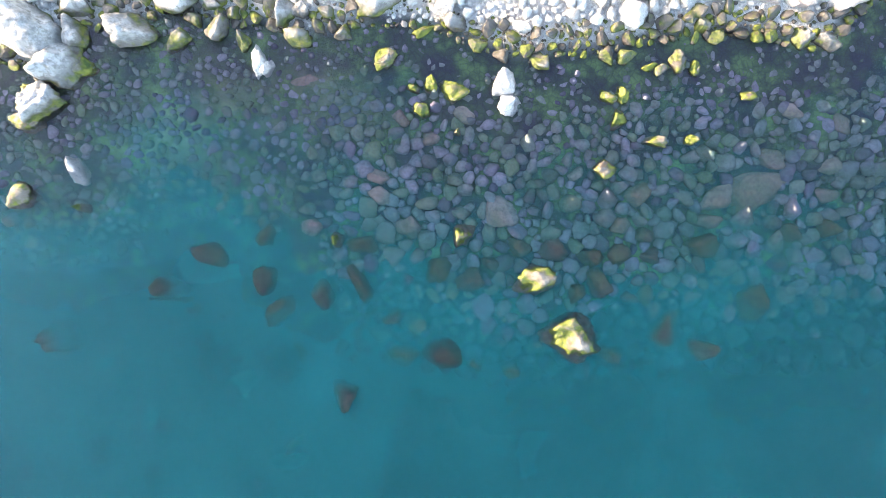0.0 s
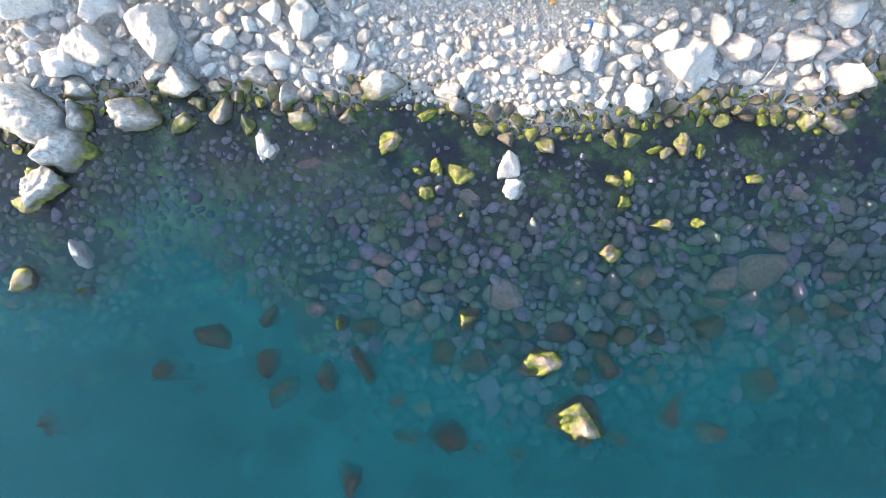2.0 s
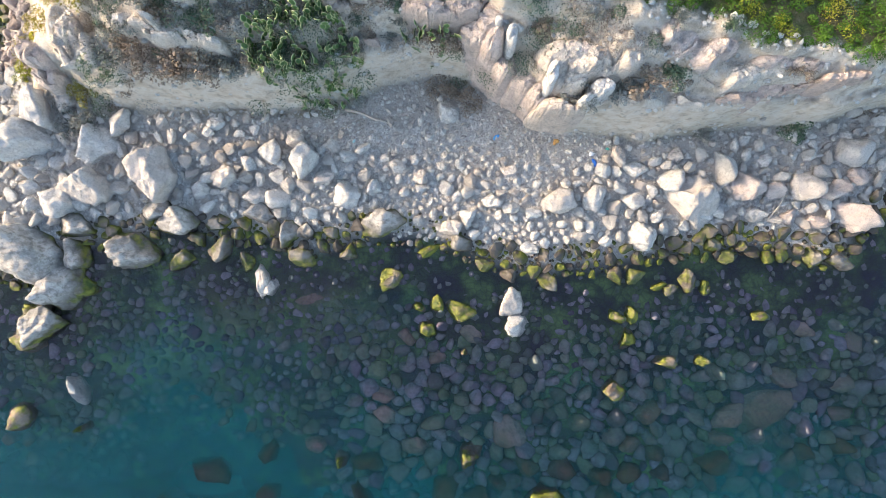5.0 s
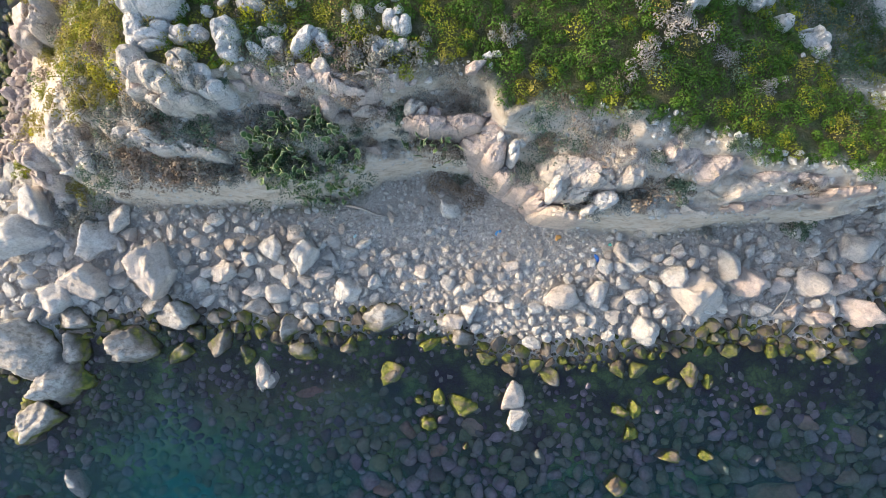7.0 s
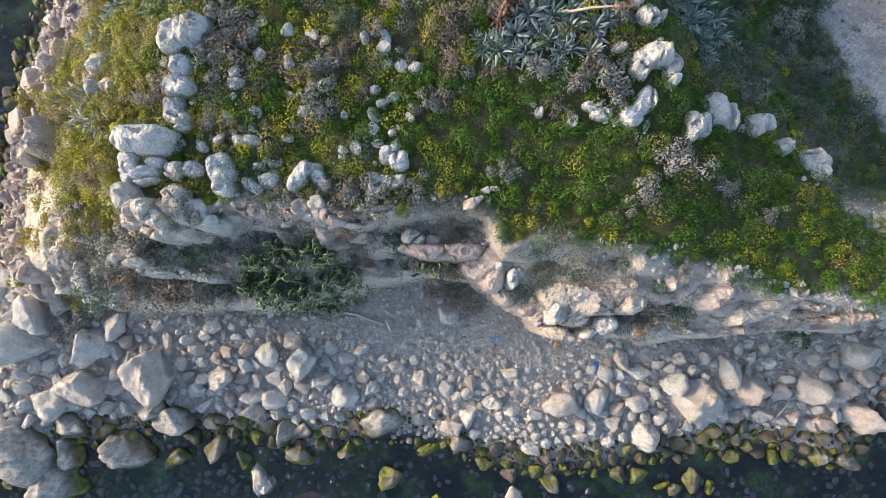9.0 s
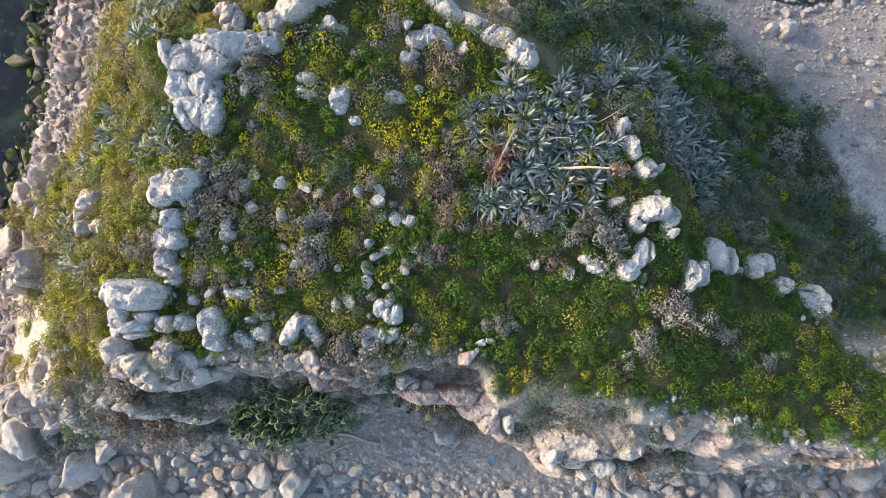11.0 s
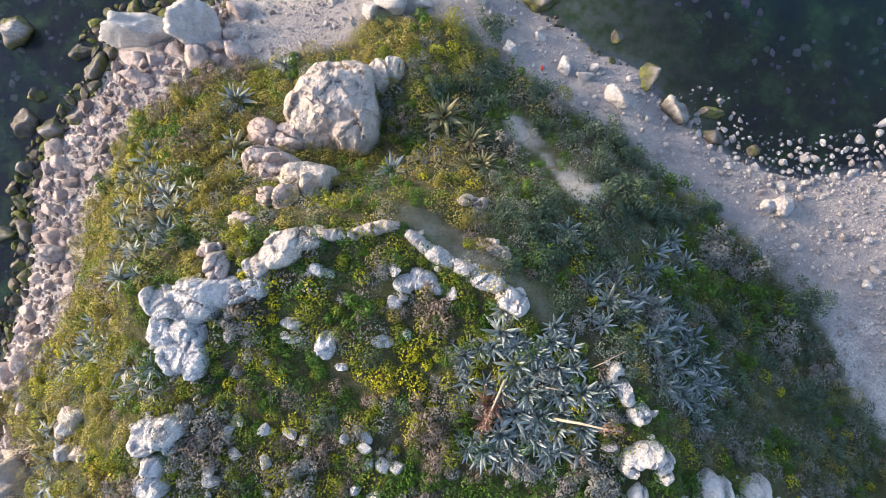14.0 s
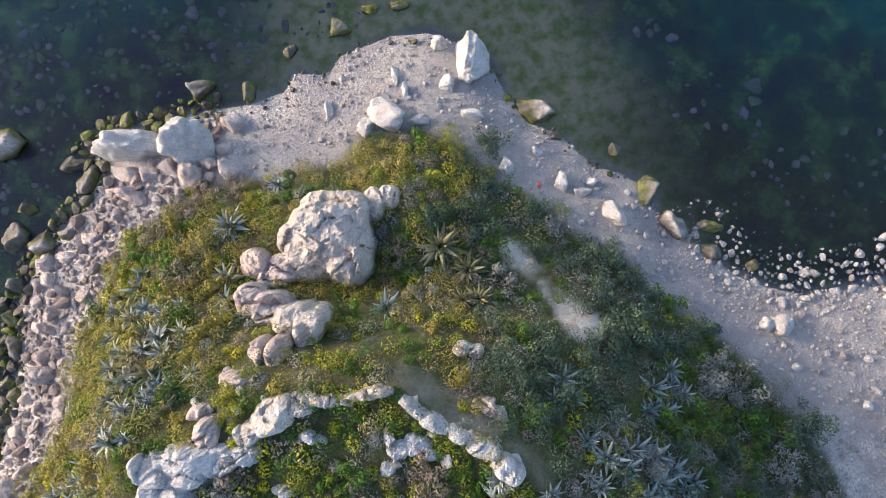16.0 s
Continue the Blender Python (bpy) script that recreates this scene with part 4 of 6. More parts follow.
OUTCROPS_F = [
    ("W", (7.3, 33.1, 0.32, 0.19, 0, 9.4)),
    ("W", (10.7, 29.9, 0.33, 0.73, -10, 8.6), (11.3, 30.0, 0.38, 0.63, -20, 8.3)),
    ("W", (12.1, 30.8, 0.53, 0.76, 25, 8.2), (12.8, 30.5, 0.39, 0.65, 0, 7.8)),
    ("W", (14.2, 30.3, 0.4, 0.53, 0, 7.2), (14.9, 30.4, 0.48, 0.46, 0, 6.9)),
    ("W", (15.8, 29.3, 0.54, 0.41, 0, 6.7)),
    ("W", (17.5, 28.7, 0.61, 0.55, 0, 6.2), (17.9, 28.3, 0.55, 0.63, 0, 6.2)),
    ("W", (3.9, 30.4, 0.2, 0.27, 0, 9.1)),
    ("W", (5.4, 29.9, 0.27, 0.27, 0, 9.1)),
    ("W", (6.1, 30.5, 0.32, 0.22, 0, 9.1)),
    ("W", (6.6, 30.2, 0.47, 0.27, 0, 9.1)),
]
OUTCROPS_G = [
    ("W", (-12.9, 29.2, 1.24, 0.62, 0, 9.8), (-13.8, 29.3, 0.48, 0.53, 0, 9.5), (-12.3, 29.3, 0.48, 0.48, 0, 9.5)),
    ("W", (-13.6, 28.3, 0.49, 0.41, 0, 9.3)),
    ("W", (-12.9, 27.8, 0.66, 0.42, 10, 9.2), (-13.6, 27.7, 0.42, 0.37, 0, 9.1)),
    ("W", (-11.8, 28.0, 0.44, 0.37, 0, 9.2)),
    ("W", (-12.5, 28.3, 0.37, 0.27, 0, 9.2)),
    ("C", (-13.7, 26.8, 0.61, 0.74, 25, 9.2), (-12.7, 26.2, 0.86, 0.56, -15, 9.2), (-11.7, 26.8, 0.61, 0.61, -30, 9.2), (-11.4, 26.1, 0.74, 0.45, -10, 9.0)),
    ("W", (-10.6, 25.8, 0.67, 0.35, -10, 8.8), (-10.9, 26.4, 0.5, 0.32, -20, 8.9)),
    ("W", (-11.0, 28.0, 0.47, 0.37, -15, 9.1)),
]
OUTCROPS_H = [
    ("W", (-9.7, 28.0, 0.54, 0.66, 10, 9.4), (-9.6, 27.2, 0.44, 0.42, -10, 9.1)),
    ("W", (-8.1, 28.1, 0.3, 0.2, 0, 8.9)),
    ("W", (-7.5, 28.2, 0.27, 0.22, 0, 8.9)),
    ("W", (-7.7, 27.5, 0.45, 0.37, 0, 9.0)),
    ("W", (-8.4, 27.3, 0.5, 0.25, -35, 8.9)),
    ("W", (-6.4, 27.7, 0.32, 0.74, -20, 9.0), (-6.0, 28.0, 0.64, 0.27, 10, 9.0)),
    ("W", (-5.5, 27.5, 0.32, 0.57, 35, 9.0)),
    ("W", (-2.6, 28.5, 0.34, 0.37, 0, 9.1), (-2.1, 28.3, 0.42, 0.49, 0, 9.1)),
    ("W", (-3.2, 27.3, 0.3, 0.49, -10, 9.0), (-2.7, 27.4, 0.32, 0.3, 0, 8.9)),
    ("W", (-2.2, 27.4, 0.42, 0.32, 15, 8.9)),
    ("W", (-8.7, 29.3, 0.57, 0.25, 0, 9.0)),
    ("W", (-7.0, 29.4, 0.22, 0.17, 0, 9.0)),
]
OUTCROPS_I = [
    ("W", (-2.4, 29.5, 0.25, 0.2, 0, 9.0)),
    ("W", (-2.3, 31.0, 0.32, 0.25, 0, 9.1)),
    ("W", (-8.2, 30.5, 0.32, 0.2, 0, 9.1)),
    ("W", (-10.5, 29.0, 0.25, 0.25, 0, 8.9)),
    ("W", (-9.1, 31.6, 0.37, 0.25, 0, 9.2)),
    ("W", (2.1, 27.1, 0.22, 0.15, 0, 8.8)),
    ("W", (-4.4, 30.2, 0.17, 0.17, 0, 9.1)),
    ("C", (-12.8, 25.6, 0.9, 0.57, -10, 8.1), (-13.9, 26.0, 0.72, 0.51, 0, 8.2), (-11.8, 25.4, 0.78, 0.44, -8, 7.9), (-11.3, 25.4, 0.52, 0.39, -20, 7.7)),
    ("C", (-15.3, 24.3, 0.89, 0.35, 5, 6.9), (-14.4, 24.1, 0.68, 0.3, -8, 6.8)),
    ("C", (-13.5, 23.8, 1.04, 0.38, -4, 6.6), (-12.3, 23.5, 0.82, 0.27, -6, 6.5), (-11.4, 23.4, 0.52, 0.3, -10, 6.4)),
]
OUTCROPS_J = [
    ("C", (-19.0, 24.4, 0.66, 0.83, 30, 5.4), (-19.6, 23.9, 0.44, 0.52, 0, 5.0)),
    ("C", (-18.1, 23.7, 0.26, 0.43, 0, 5.3)),
    ("C", (-19.2, 23.1, 0.32, 0.59, 10, 4.6)),
    ("C", (-18.0, 23.2, 0.32, 0.62, 30, 4.6)),
    ("R", (-8.6, 26.4, 0.9, 0.38, -20, 8.3), (-7.7, 26.1, 0.9, 0.33, -10, 8.2), (-6.6, 26.3, 0.77, 0.38, 10, 8.3)),
    ("R", (-5.2, 26.1, 0.9, 0.46, -15, 8.3), (-5.7, 25.5, 0.35, 0.66, 0, 7.4), (-3.9, 25.9, 0.9, 0.39, 8, 8.2), (-2.7, 26.1, 0.77, 0.31, 0, 8.1)),
    ("R", (-8.1, 25.7, 0.79, 0.34, -15, 7.5), (-7.4, 25.2, 0.49, 0.41, -30, 6.9)),
    ("C", (-5.2, 24.9, 0.54, 0.3, 0, 6.8)),
    ("C", (-4.1, 25.2, 0.62, 0.35, 0, 7.0)),
]
OUTCROPS_K = [
    ("C", (-1.6, 25.1, 0.52, 0.37, -10, 7.7)),
    ("R", (-0.7, 24.5, 1.46, 0.37, -6, 7.4), (0.8, 24.5, 0.8, 0.37, 0, 7.4), (2.0, 24.3, 0.67, 0.4, -20, 7.3)),
    ("R", (1.3, 23.7, 0.68, 0.47, -30, 6.6), (2.2, 23.3, 0.49, 0.68, -25, 6.8), (1.9, 23.9, 0.54, 0.4, 0, 7.0)),
    ("W", (3.0, 23.2, 0.24, 0.4, 0, 7.3)),
    ("W", (2.3, 23.8, 0.21, 0.27, 0, 7.4)),
    ("R", (2.8, 22.6, 0.63, 0.57, -35, 5.4), (3.8, 21.9, 0.58, 0.58, -35, 5.2), (4.7, 21.2, 0.67, 0.49, -35, 5.0)),
    ("C", (5.5, 22.3, 1.21, 0.81, -6, 7.1), (7.0, 22.1, 1.2, 0.67, -4, 7.2), (8.4, 22.2, 0.62, 0.62, 30, 7.2), (5.8, 21.5, 0.82, 0.55, 0, 6.7)),
]
OUTCROPS_L = [
    ("W", (7.4, 21.0, 0.55, 0.41, 15, 6.4), (7.0, 20.7, 0.7, 0.28, 20, 6.2)),
    ("C", (5.3, 20.5, 0.71, 0.37, -10, 5.6), (6.1, 20.3, 0.72, 0.29, 0, 5.4)),
    ("W", (4.9, 21.6, 0.27, 0.49, 0, 7.0)),
    ("R", (10.9, 22.8, 0.81, 0.67, 25, 7.0), (11.9, 22.3, 0.82, 0.68, -10, 6.8), (12.7, 22.6, 0.68, 0.49, 0, 6.9)),
    ("C", (14.1, 21.5, 0.94, 0.48, 12, 5.6), (13.5, 21.2, 0.49, 0.34, 0, 5.4)),
    ("R", (15.2, 21.9, 0.98, 0.36, -8, 6.0), (16.9, 21.9, 0.85, 0.31, -6, 5.8)),
    ("R", (10.1, 23.2, 0.48, 0.59, 0, 7.2)),
    ("C", (8.0, 23.0, 0.53, 0.34, 0, 7.5)),
]
OUTCROPS_M = [
    ("R", (16.6, 21.1, 1.36, 0.27, 4, 4.0), (14.8, 20.7, 1.37, 0.27, 2, 3.6), (18.8, 21.2, 1.2, 0.27, 6, 4.2)),
    ("R", (-21.9, 23.8, 0.9, 0.54, -30, 4.2), (-21.6, 22.8, 0.77, 0.62, -30, 3.4)),
    ("C", (-20.4, 30.4, 0.57, 0.85, 0, 5.6), (-21.4, 29.7, 0.52, 0.58, 0, 5.0)),
    ("C", (-17.9, 29.6, 0.41, 0.3, 0, 6.4)),
]


def outcrop(rng, lobes, material, label, group):
    """One bedded outcrop: flat-topped rounded lobes (x, y, half length, half width, turn, height of the top) grown together, split by crevices."""
    lobes = np.array(lobes)
    lobes[:, 5] = np.maximum(lobes[:, 5], ground_at(lobes[:, 0], lobes[:, 1]) + 0.3 + 0.2 * lobes[:, 3])
    reach = lobes[:, 2:4].max(1) * 1.3 + 0.2
    x0, x1 = (lobes[:, 0] - reach).min(), (lobes[:, 0] + reach).max()
    y0, y1 = (lobes[:, 1] - reach).min(), (lobes[:, 1] + reach).max()
    step = 0.06 if max(x1 - x0, y1 - y0) < 2.2 else 0.075 if max(x1 - x0, y1 - y0) < 6 else 0.09
    xs, ys = np.arange(x0, x1, step), np.arange(y0, y1, step)
    gx, gy = np.meshgrid(xs, ys)
    floor = ground_at(gx, gy)
    wx, wy = gx + 0.17 * waves(gx, gy, 0.9, 0, 4), gy + 0.17 * waves(gx + 9, gy, 0.9, 1, 4)
    # joints of the rock, as the borders of scattered cells
    n = max(3, int((x1 - x0) * (y1 - y0) / 1.3))
    seeds = np.stack([rng.uniform(x0, x1, n), rng.uniform(y0, y1, n)], -1)
    far = np.hypot(wx[..., None] - seeds[:, 0], wy[..., None] - seeds[:, 1])
    first, cell = far.min(-1), far.argmin(-1)
    np.put_along_axis(far, cell[..., None], 99.0, -1)
    joint = smooth(0.11, 0.0, far.min(-1) - first) * smooth(-0.25, 0.35, waves(gx + 5, gy, 1.1, 0, 2))
    high = np.full(gx.shape, -9.0)
    for x, y, a, b, turn, top in lobes:
        c, d = math.cos(radians(turn)), math.sin(radians(turn))
        u, v = (wx - x) * c + (wy - y) * d, (wy - y) * c - (wx - x) * d
        q = ((np.abs(u) / a) ** 2.5 + (np.abs(v) / b) ** 2.5) ** 0.4
        thick = min(0.75, 0.55 * min(a, b) + 0.12)
        dip = 0.10 * (u * rng.normal() + v * rng.normal()) * (q < 1.4)
        high = np.maximum(high, top + dip - thick * q ** 5 - 3.0 * np.clip(q - 1, 0, 1))
    tilt = rng.normal(0, 0.16, (n, 2))
    body = smooth(-0.1, 0.35, high - floor)
    high += body * ((rng.uniform(-0.12, 0.10, n))[cell] + tilt[cell, 0] * (gx - seeds[cell, 0]) + tilt[cell, 1] * (gy - seeds[cell, 1]))
    high -= body * joint * 0.30
    # small facets within the joints
    m = min(500, int((x1 - x0) * (y1 - y0) / 0.13))
    chips = np.stack([rng.uniform(x0, x1, m), rng.uniform(y0, y1, m)], -1)
    facet = np.empty(gx.shape, int)
    for row in range(len(ys)):
        facet[row] = np.hypot(wx[row, :, None] - chips[:, 0], wy[row, :, None] - chips[:, 1]).argmin(-1)
    lean = rng.normal(0, 0.17, (m, 2))
    high += body * (rng.uniform(-0.06, 0.05, m)[facet] + lean[facet, 0] * (gx - chips[facet, 0]) + lean[facet, 1] * (gy - chips[facet, 1]))
    ridged = 1 - 2 * np.abs(waves(gx, gy, 1.0, 2, 5))
    high += body * (0.13 * ridged - 0.06) + 0.07 * waves(gx, gy, 0.4, 1, 4)
    high -= 0.12 * body * smooth(0.42, 0.6, waves(gx + 3, gy + 7, 0.7, 1, 3))
    level = np.maximum(high, floor - 0.3)
    keep = high > floor - 0.12
    keep = keep[:-1, :-1] | keep[1:, :-1] | keep[:-1, 1:] | keep[1:, 1:]
    w = len(xs)
    j, i = np.nonzero(keep)
    k = j * w + i
    quads = np.stack([k, k + 1, k + w + 1, k + w], -1)
    used, quads = np.unique(quads, return_inverse=True)
    shake = rng.normal(0, step * 0.12, (len(used), 2))
    px, py, pz = gx.ravel()[used], gy.ravel()[used], level.ravel()[used]
    at = np.array((px.mean(), py.mean(), pz.min()))
    ob = new("rock_outcrop", mesh_from("rock_outcrop", np.stack([px + shake[:, 0], py + shake[:, 1], pz], -1) - at, quads.reshape(-1, 4), material, False))
    ob.matrix_world = pose(*at)
    ROCK_SPOTS.extend((x, y, 0.95 * min(a, b)) for x, y, a, b, _, _ in lobes)
    return tagged(ob, label, "rock", group)


OUTCROP_LOOKS = {"W": (STONE_WHITE, "bleached white limestone outcrop with dark crevices", "outcrops"),
                 "P": (STONE_PALE, "pale grey weathered limestone ledge along the rim", "rim rocks"),
                 "C": (STONE_CREAM, "cream weathered limestone outcrop with rounded edges", "cliff ledges"),
                 "R": (STONE_WARM, "rosy weathered limestone outcrop among dry scrub", "rosy rocks"),
                 "S": (STONE_CREAM, "huge cream limestone rock with shaded hollows", "rocks of the spur")}


rng = np.random.RandomState(3)
for x, y, a, b, turn in BEACH_BOULDERS_A + BEACH_BOULDERS_B + BEACH_BOULDERS_C + BEACH_BOULDERS_D:
    warm = x > 14 and rng.rand() < 0.45
    boulder(rng, x, y, a * 1.06, b * 1.06, turn, STONE_WARM if warm else STONE_PALE,
            "pinkish worn limestone boulder on the shingle" if warm else "pale worn limestone boulder on the shingle", group="beach boulders")
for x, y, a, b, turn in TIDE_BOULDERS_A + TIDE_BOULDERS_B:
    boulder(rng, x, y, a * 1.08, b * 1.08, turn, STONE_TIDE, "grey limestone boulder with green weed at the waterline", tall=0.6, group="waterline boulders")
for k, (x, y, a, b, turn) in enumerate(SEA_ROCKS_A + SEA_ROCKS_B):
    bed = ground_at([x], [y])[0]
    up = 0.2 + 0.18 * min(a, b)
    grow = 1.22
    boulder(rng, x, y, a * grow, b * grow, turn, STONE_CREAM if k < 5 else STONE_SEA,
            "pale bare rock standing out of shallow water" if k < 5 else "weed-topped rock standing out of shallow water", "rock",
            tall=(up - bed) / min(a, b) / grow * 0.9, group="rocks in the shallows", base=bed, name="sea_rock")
for x, y, a, b, turn in SUNK_BOULDERS_A + SUNK_BOULDERS_B + SUNK_BOULDERS_C:
    bed = ground_at([x], [y])[0]
    dark = y < 1.7
    boulder(rng, x, y, a, b, turn, STONE_SUNK_DARK if dark else STONE_SUNK, "dark brown weedy boulder lying under deeper water" if dark else "brown crusted boulder lying under water",
            tall=min(1.3 if dark else 0.8, max(0.12, 0.85 * (-0.12 - bed) / min(a, b))),
            group="sunken boulders", base=bed - 0.05, name="sunken_boulder")
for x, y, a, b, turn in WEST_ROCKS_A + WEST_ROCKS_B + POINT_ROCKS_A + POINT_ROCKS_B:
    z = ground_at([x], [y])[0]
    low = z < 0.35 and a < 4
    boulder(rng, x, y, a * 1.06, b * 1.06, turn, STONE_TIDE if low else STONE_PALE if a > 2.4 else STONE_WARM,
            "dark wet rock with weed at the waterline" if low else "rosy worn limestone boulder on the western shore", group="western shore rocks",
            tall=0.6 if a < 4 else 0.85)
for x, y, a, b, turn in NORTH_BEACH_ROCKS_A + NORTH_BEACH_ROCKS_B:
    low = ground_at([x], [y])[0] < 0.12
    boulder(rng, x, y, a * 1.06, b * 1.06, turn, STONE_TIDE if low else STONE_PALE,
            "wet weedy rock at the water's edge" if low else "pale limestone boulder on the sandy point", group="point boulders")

rock_rng = np.random.RandomState(29)
for tone, *lobes in OUTCROPS_A + OUTCROPS_B + OUTCROPS_C + OUTCROPS_D + OUTCROPS_E + OUTCROPS_F + OUTCROPS_G + OUTCROPS_H + OUTCROPS_I + OUTCROPS_J + OUTCROPS_K + OUTCROPS_L + OUTCROPS_M:
    outcrop(rock_rng, lobes, *OUTCROP_LOOKS[tone])

# ledge blocks all along the southern cliff
ledges = np.random.RandomState(17)
count = 0
while count < 46:
    x, y = ledges.uniform(-20, 25), ledges.uniform(20, 26.5)
    _, _, toe, rim = (v[0] for v in land([x], [y], False))
    if toe < 0.6 or rim > 0.2 or (x > 3 and rim > -1.1) or (x + 7.2) ** 2 / 7 + (y - 23.1) ** 2 / 3 < 1 or waves(np.array([x]), np.array([y]), 2.5, 1)[0] < -0.25:
        continue
    a = ledges.uniform(0.35, 1.0)
    warm = ledges.rand() < 0.5
    boulder(ledges, x, y, a, a * ledges.uniform(0.4, 0.8), ledges.normal(0, 22) - (8 if x > 3 else 0), STONE_WARM if warm else STONE_CREAM,
            "warm cream limestone block broken from the ledges" if warm else "pale limestone block broken from the ledges", "rock", tall=0.7, group="cliff ledges", name="rock")
    count += 1

# ---- plants ----
def many_leaves(name, centre, out, length, width, material, rng):
    """One mesh of diamond leaves at the given places, each turned about its outward way."""
    n = len(centre)
    out = out / np.linalg.norm(out, axis=1)[:, None]
    side = np.cross(out, rng.normal(size=(n, 3)))
    side /= np.linalg.norm(side, axis=1)[:, None] + 1e-9
    along = np.cross(side, out) + 0.35 * rng.normal(size=(n, 3))
    along /= np.linalg.norm(along, axis=1)[:, None]
    a, w = along * np.reshape(length, (-1, 1)), side * np.reshape(width, (-1, 1))
    pts = np.stack([centre - a * 0.5, centre + w * 0.5, centre + a * 0.5, centre - w * 0.5], 1).reshape(-1, 3)
    mesh = bpy.data.meshes.new(name)
    mesh.vertices.add(4 * n)
    mesh.vertices.foreach_set("co", pts.astype(np.float32).ravel())
    mesh.loops.add(4 * n)
    mesh.loops.foreach_set("vertex_index", np.arange(4 * n, dtype=np.int32))
    mesh.polygons.add(n)
    mesh.polygons.foreach_set("loop_start", np.arange(0, 4 * n, 4, dtype=np.int32))
    mesh.update()
    mesh.materials.append(material)
    return mesh


def rod(points, thick, thin, sides=5):
    """Points and faces of a tapered rod along a line."""
    pts, faces = [], []
    for k, p in enumerate(points):
        r = thick + (thin - thick) * k / (len(points) - 1)
        way = Vector(points[min(k + 1, len(points) - 1)]) - Vector(points[max(k - 1, 0)])
        q = way.to_track_quat("Z", "Y")
        for s in range(sides):
            pts.append(tuple(Vector(p) + q @ Vector((r * math.cos(6.283 * s / sides), r * math.sin(6.283 * s / sides), 0))))
        if k:
            faces += [((k - 1) * sides + s, (k - 1) * sides + (s + 1) % sides, k * sides + (s + 1) % sides, k * sides + s) for s in range(sides)]
    faces += [tuple(range(sides))[::-1], tuple(range(len(pts) - sides, len(pts)))]
    return pts, faces


def part(name, mesh, parent, m=None, label=""):
    ob = new(name, mesh)
    ob.parent = parent
    if m is not None:
        ob.matrix_basis = m
    return tagged(ob, label)


def shrub_model(rng, material, leaves, lift, leaf):
    """A low dome of leaves with gaps, on forked twigs, one metre in radius."""
    ob = new("shrub")
    knots = rng.normal(size=(17, 3)) * (0.5, 0.5, 0.28) + (0, 0, 0.42)
    knots[:, 2] = np.abs(knots[:, 2]) * lift
    which = rng.randint(0, len(knots), leaves)
    out = rng.normal(size=(leaves, 3))
    out /= np.linalg.norm(out, axis=1)[:, None]
    out[:, 2] = np.abs(out[:, 2]) * 0.9 + 0.05
    spots = knots[which] + out * rng.uniform(0.24, 0.36, (leaves, 1))
    long = rng.uniform(0.7, 1.3, leaves) * leaf
    part("foliage", many_leaves("foliage", spots, out + 0.22 * rng.normal(size=out.shape), long, long * 0.55, material, rng), ob)
    pts, faces = [], []
    for k in knots:
        p, f = rod([(0, 0, -0.12), tuple(k * (0.55, 0.55, 0.5)), tuple(k)], 0.03, 0.012, 3)
        faces += [tuple(i + len(pts) for i in t) for t in f]
        pts += p
    part("stem", mesh_from("stem", pts, faces, BARK), ob)
    return ob


rng = np.random.RandomState(11)
SHRUBS = {}
for key, material, leaves, lift, leaf, label in (
        ("grey", LEAF_GREY, 820, 0.85, 0.145, "grey-green low shrub with fine leaves"),
        ("pale", LEAF_PALE, 1000, 0.7, 0.11, "pale grey rounded twiggy shrub in the meadow"),
        ("dry", LEAF_DRY, 740, 0.75, 0.135, "dry brownish leafless-looking shrub"),
        ("olive", LEAF_OLIVE, 820, 0.8, 0.145, "olive-brown rounded shrub on the slope"),
        ("dark", LEAF_DARK, 820, 0.85, 0.145, "dark green dense shrub on the slope"),
        ("green", LEAF_GREEN, 780, 0.6, 0.15, "fresh green leafy low shrub"),
        ("lime", LEAF_LIME, 780, 0.6, 0.15, "yellow-green low shrub in flower")):
    SHRUBS[key] = [tagged(shrub_model(rng, material, leaves, lift, leaf), label, "shrub", "scrub") for _ in range(3)]


def plant_shrubs(spots, kinds, weights):
    for x, y, span in spots:
        if track(x, y) < 0.75:
            continue
        key = kinds[rng.choice(len(kinds), p=weights)]
        shapes = SHRUBS[key]
        k = rng.randint(3)
        size = span / 2 * rng.uniform(0.85, 1.05)
        m = pose(x, y, ground_at([x], [y])[0] - 0.05, 0, 0, rng.uniform(0, 360))
        if shapes[k].get("planted"):
            ob = copy_thing(shapes[k], m)
        else:
            ob = shapes[k]
            ob["planted"] = 1
        ob.matrix_basis = m @ Matrix.Diagonal((size, size, size * rng.uniform(0.8, 1.1), 1))
        SHRUB_SPOTS.append((x, y, size * 0.7))


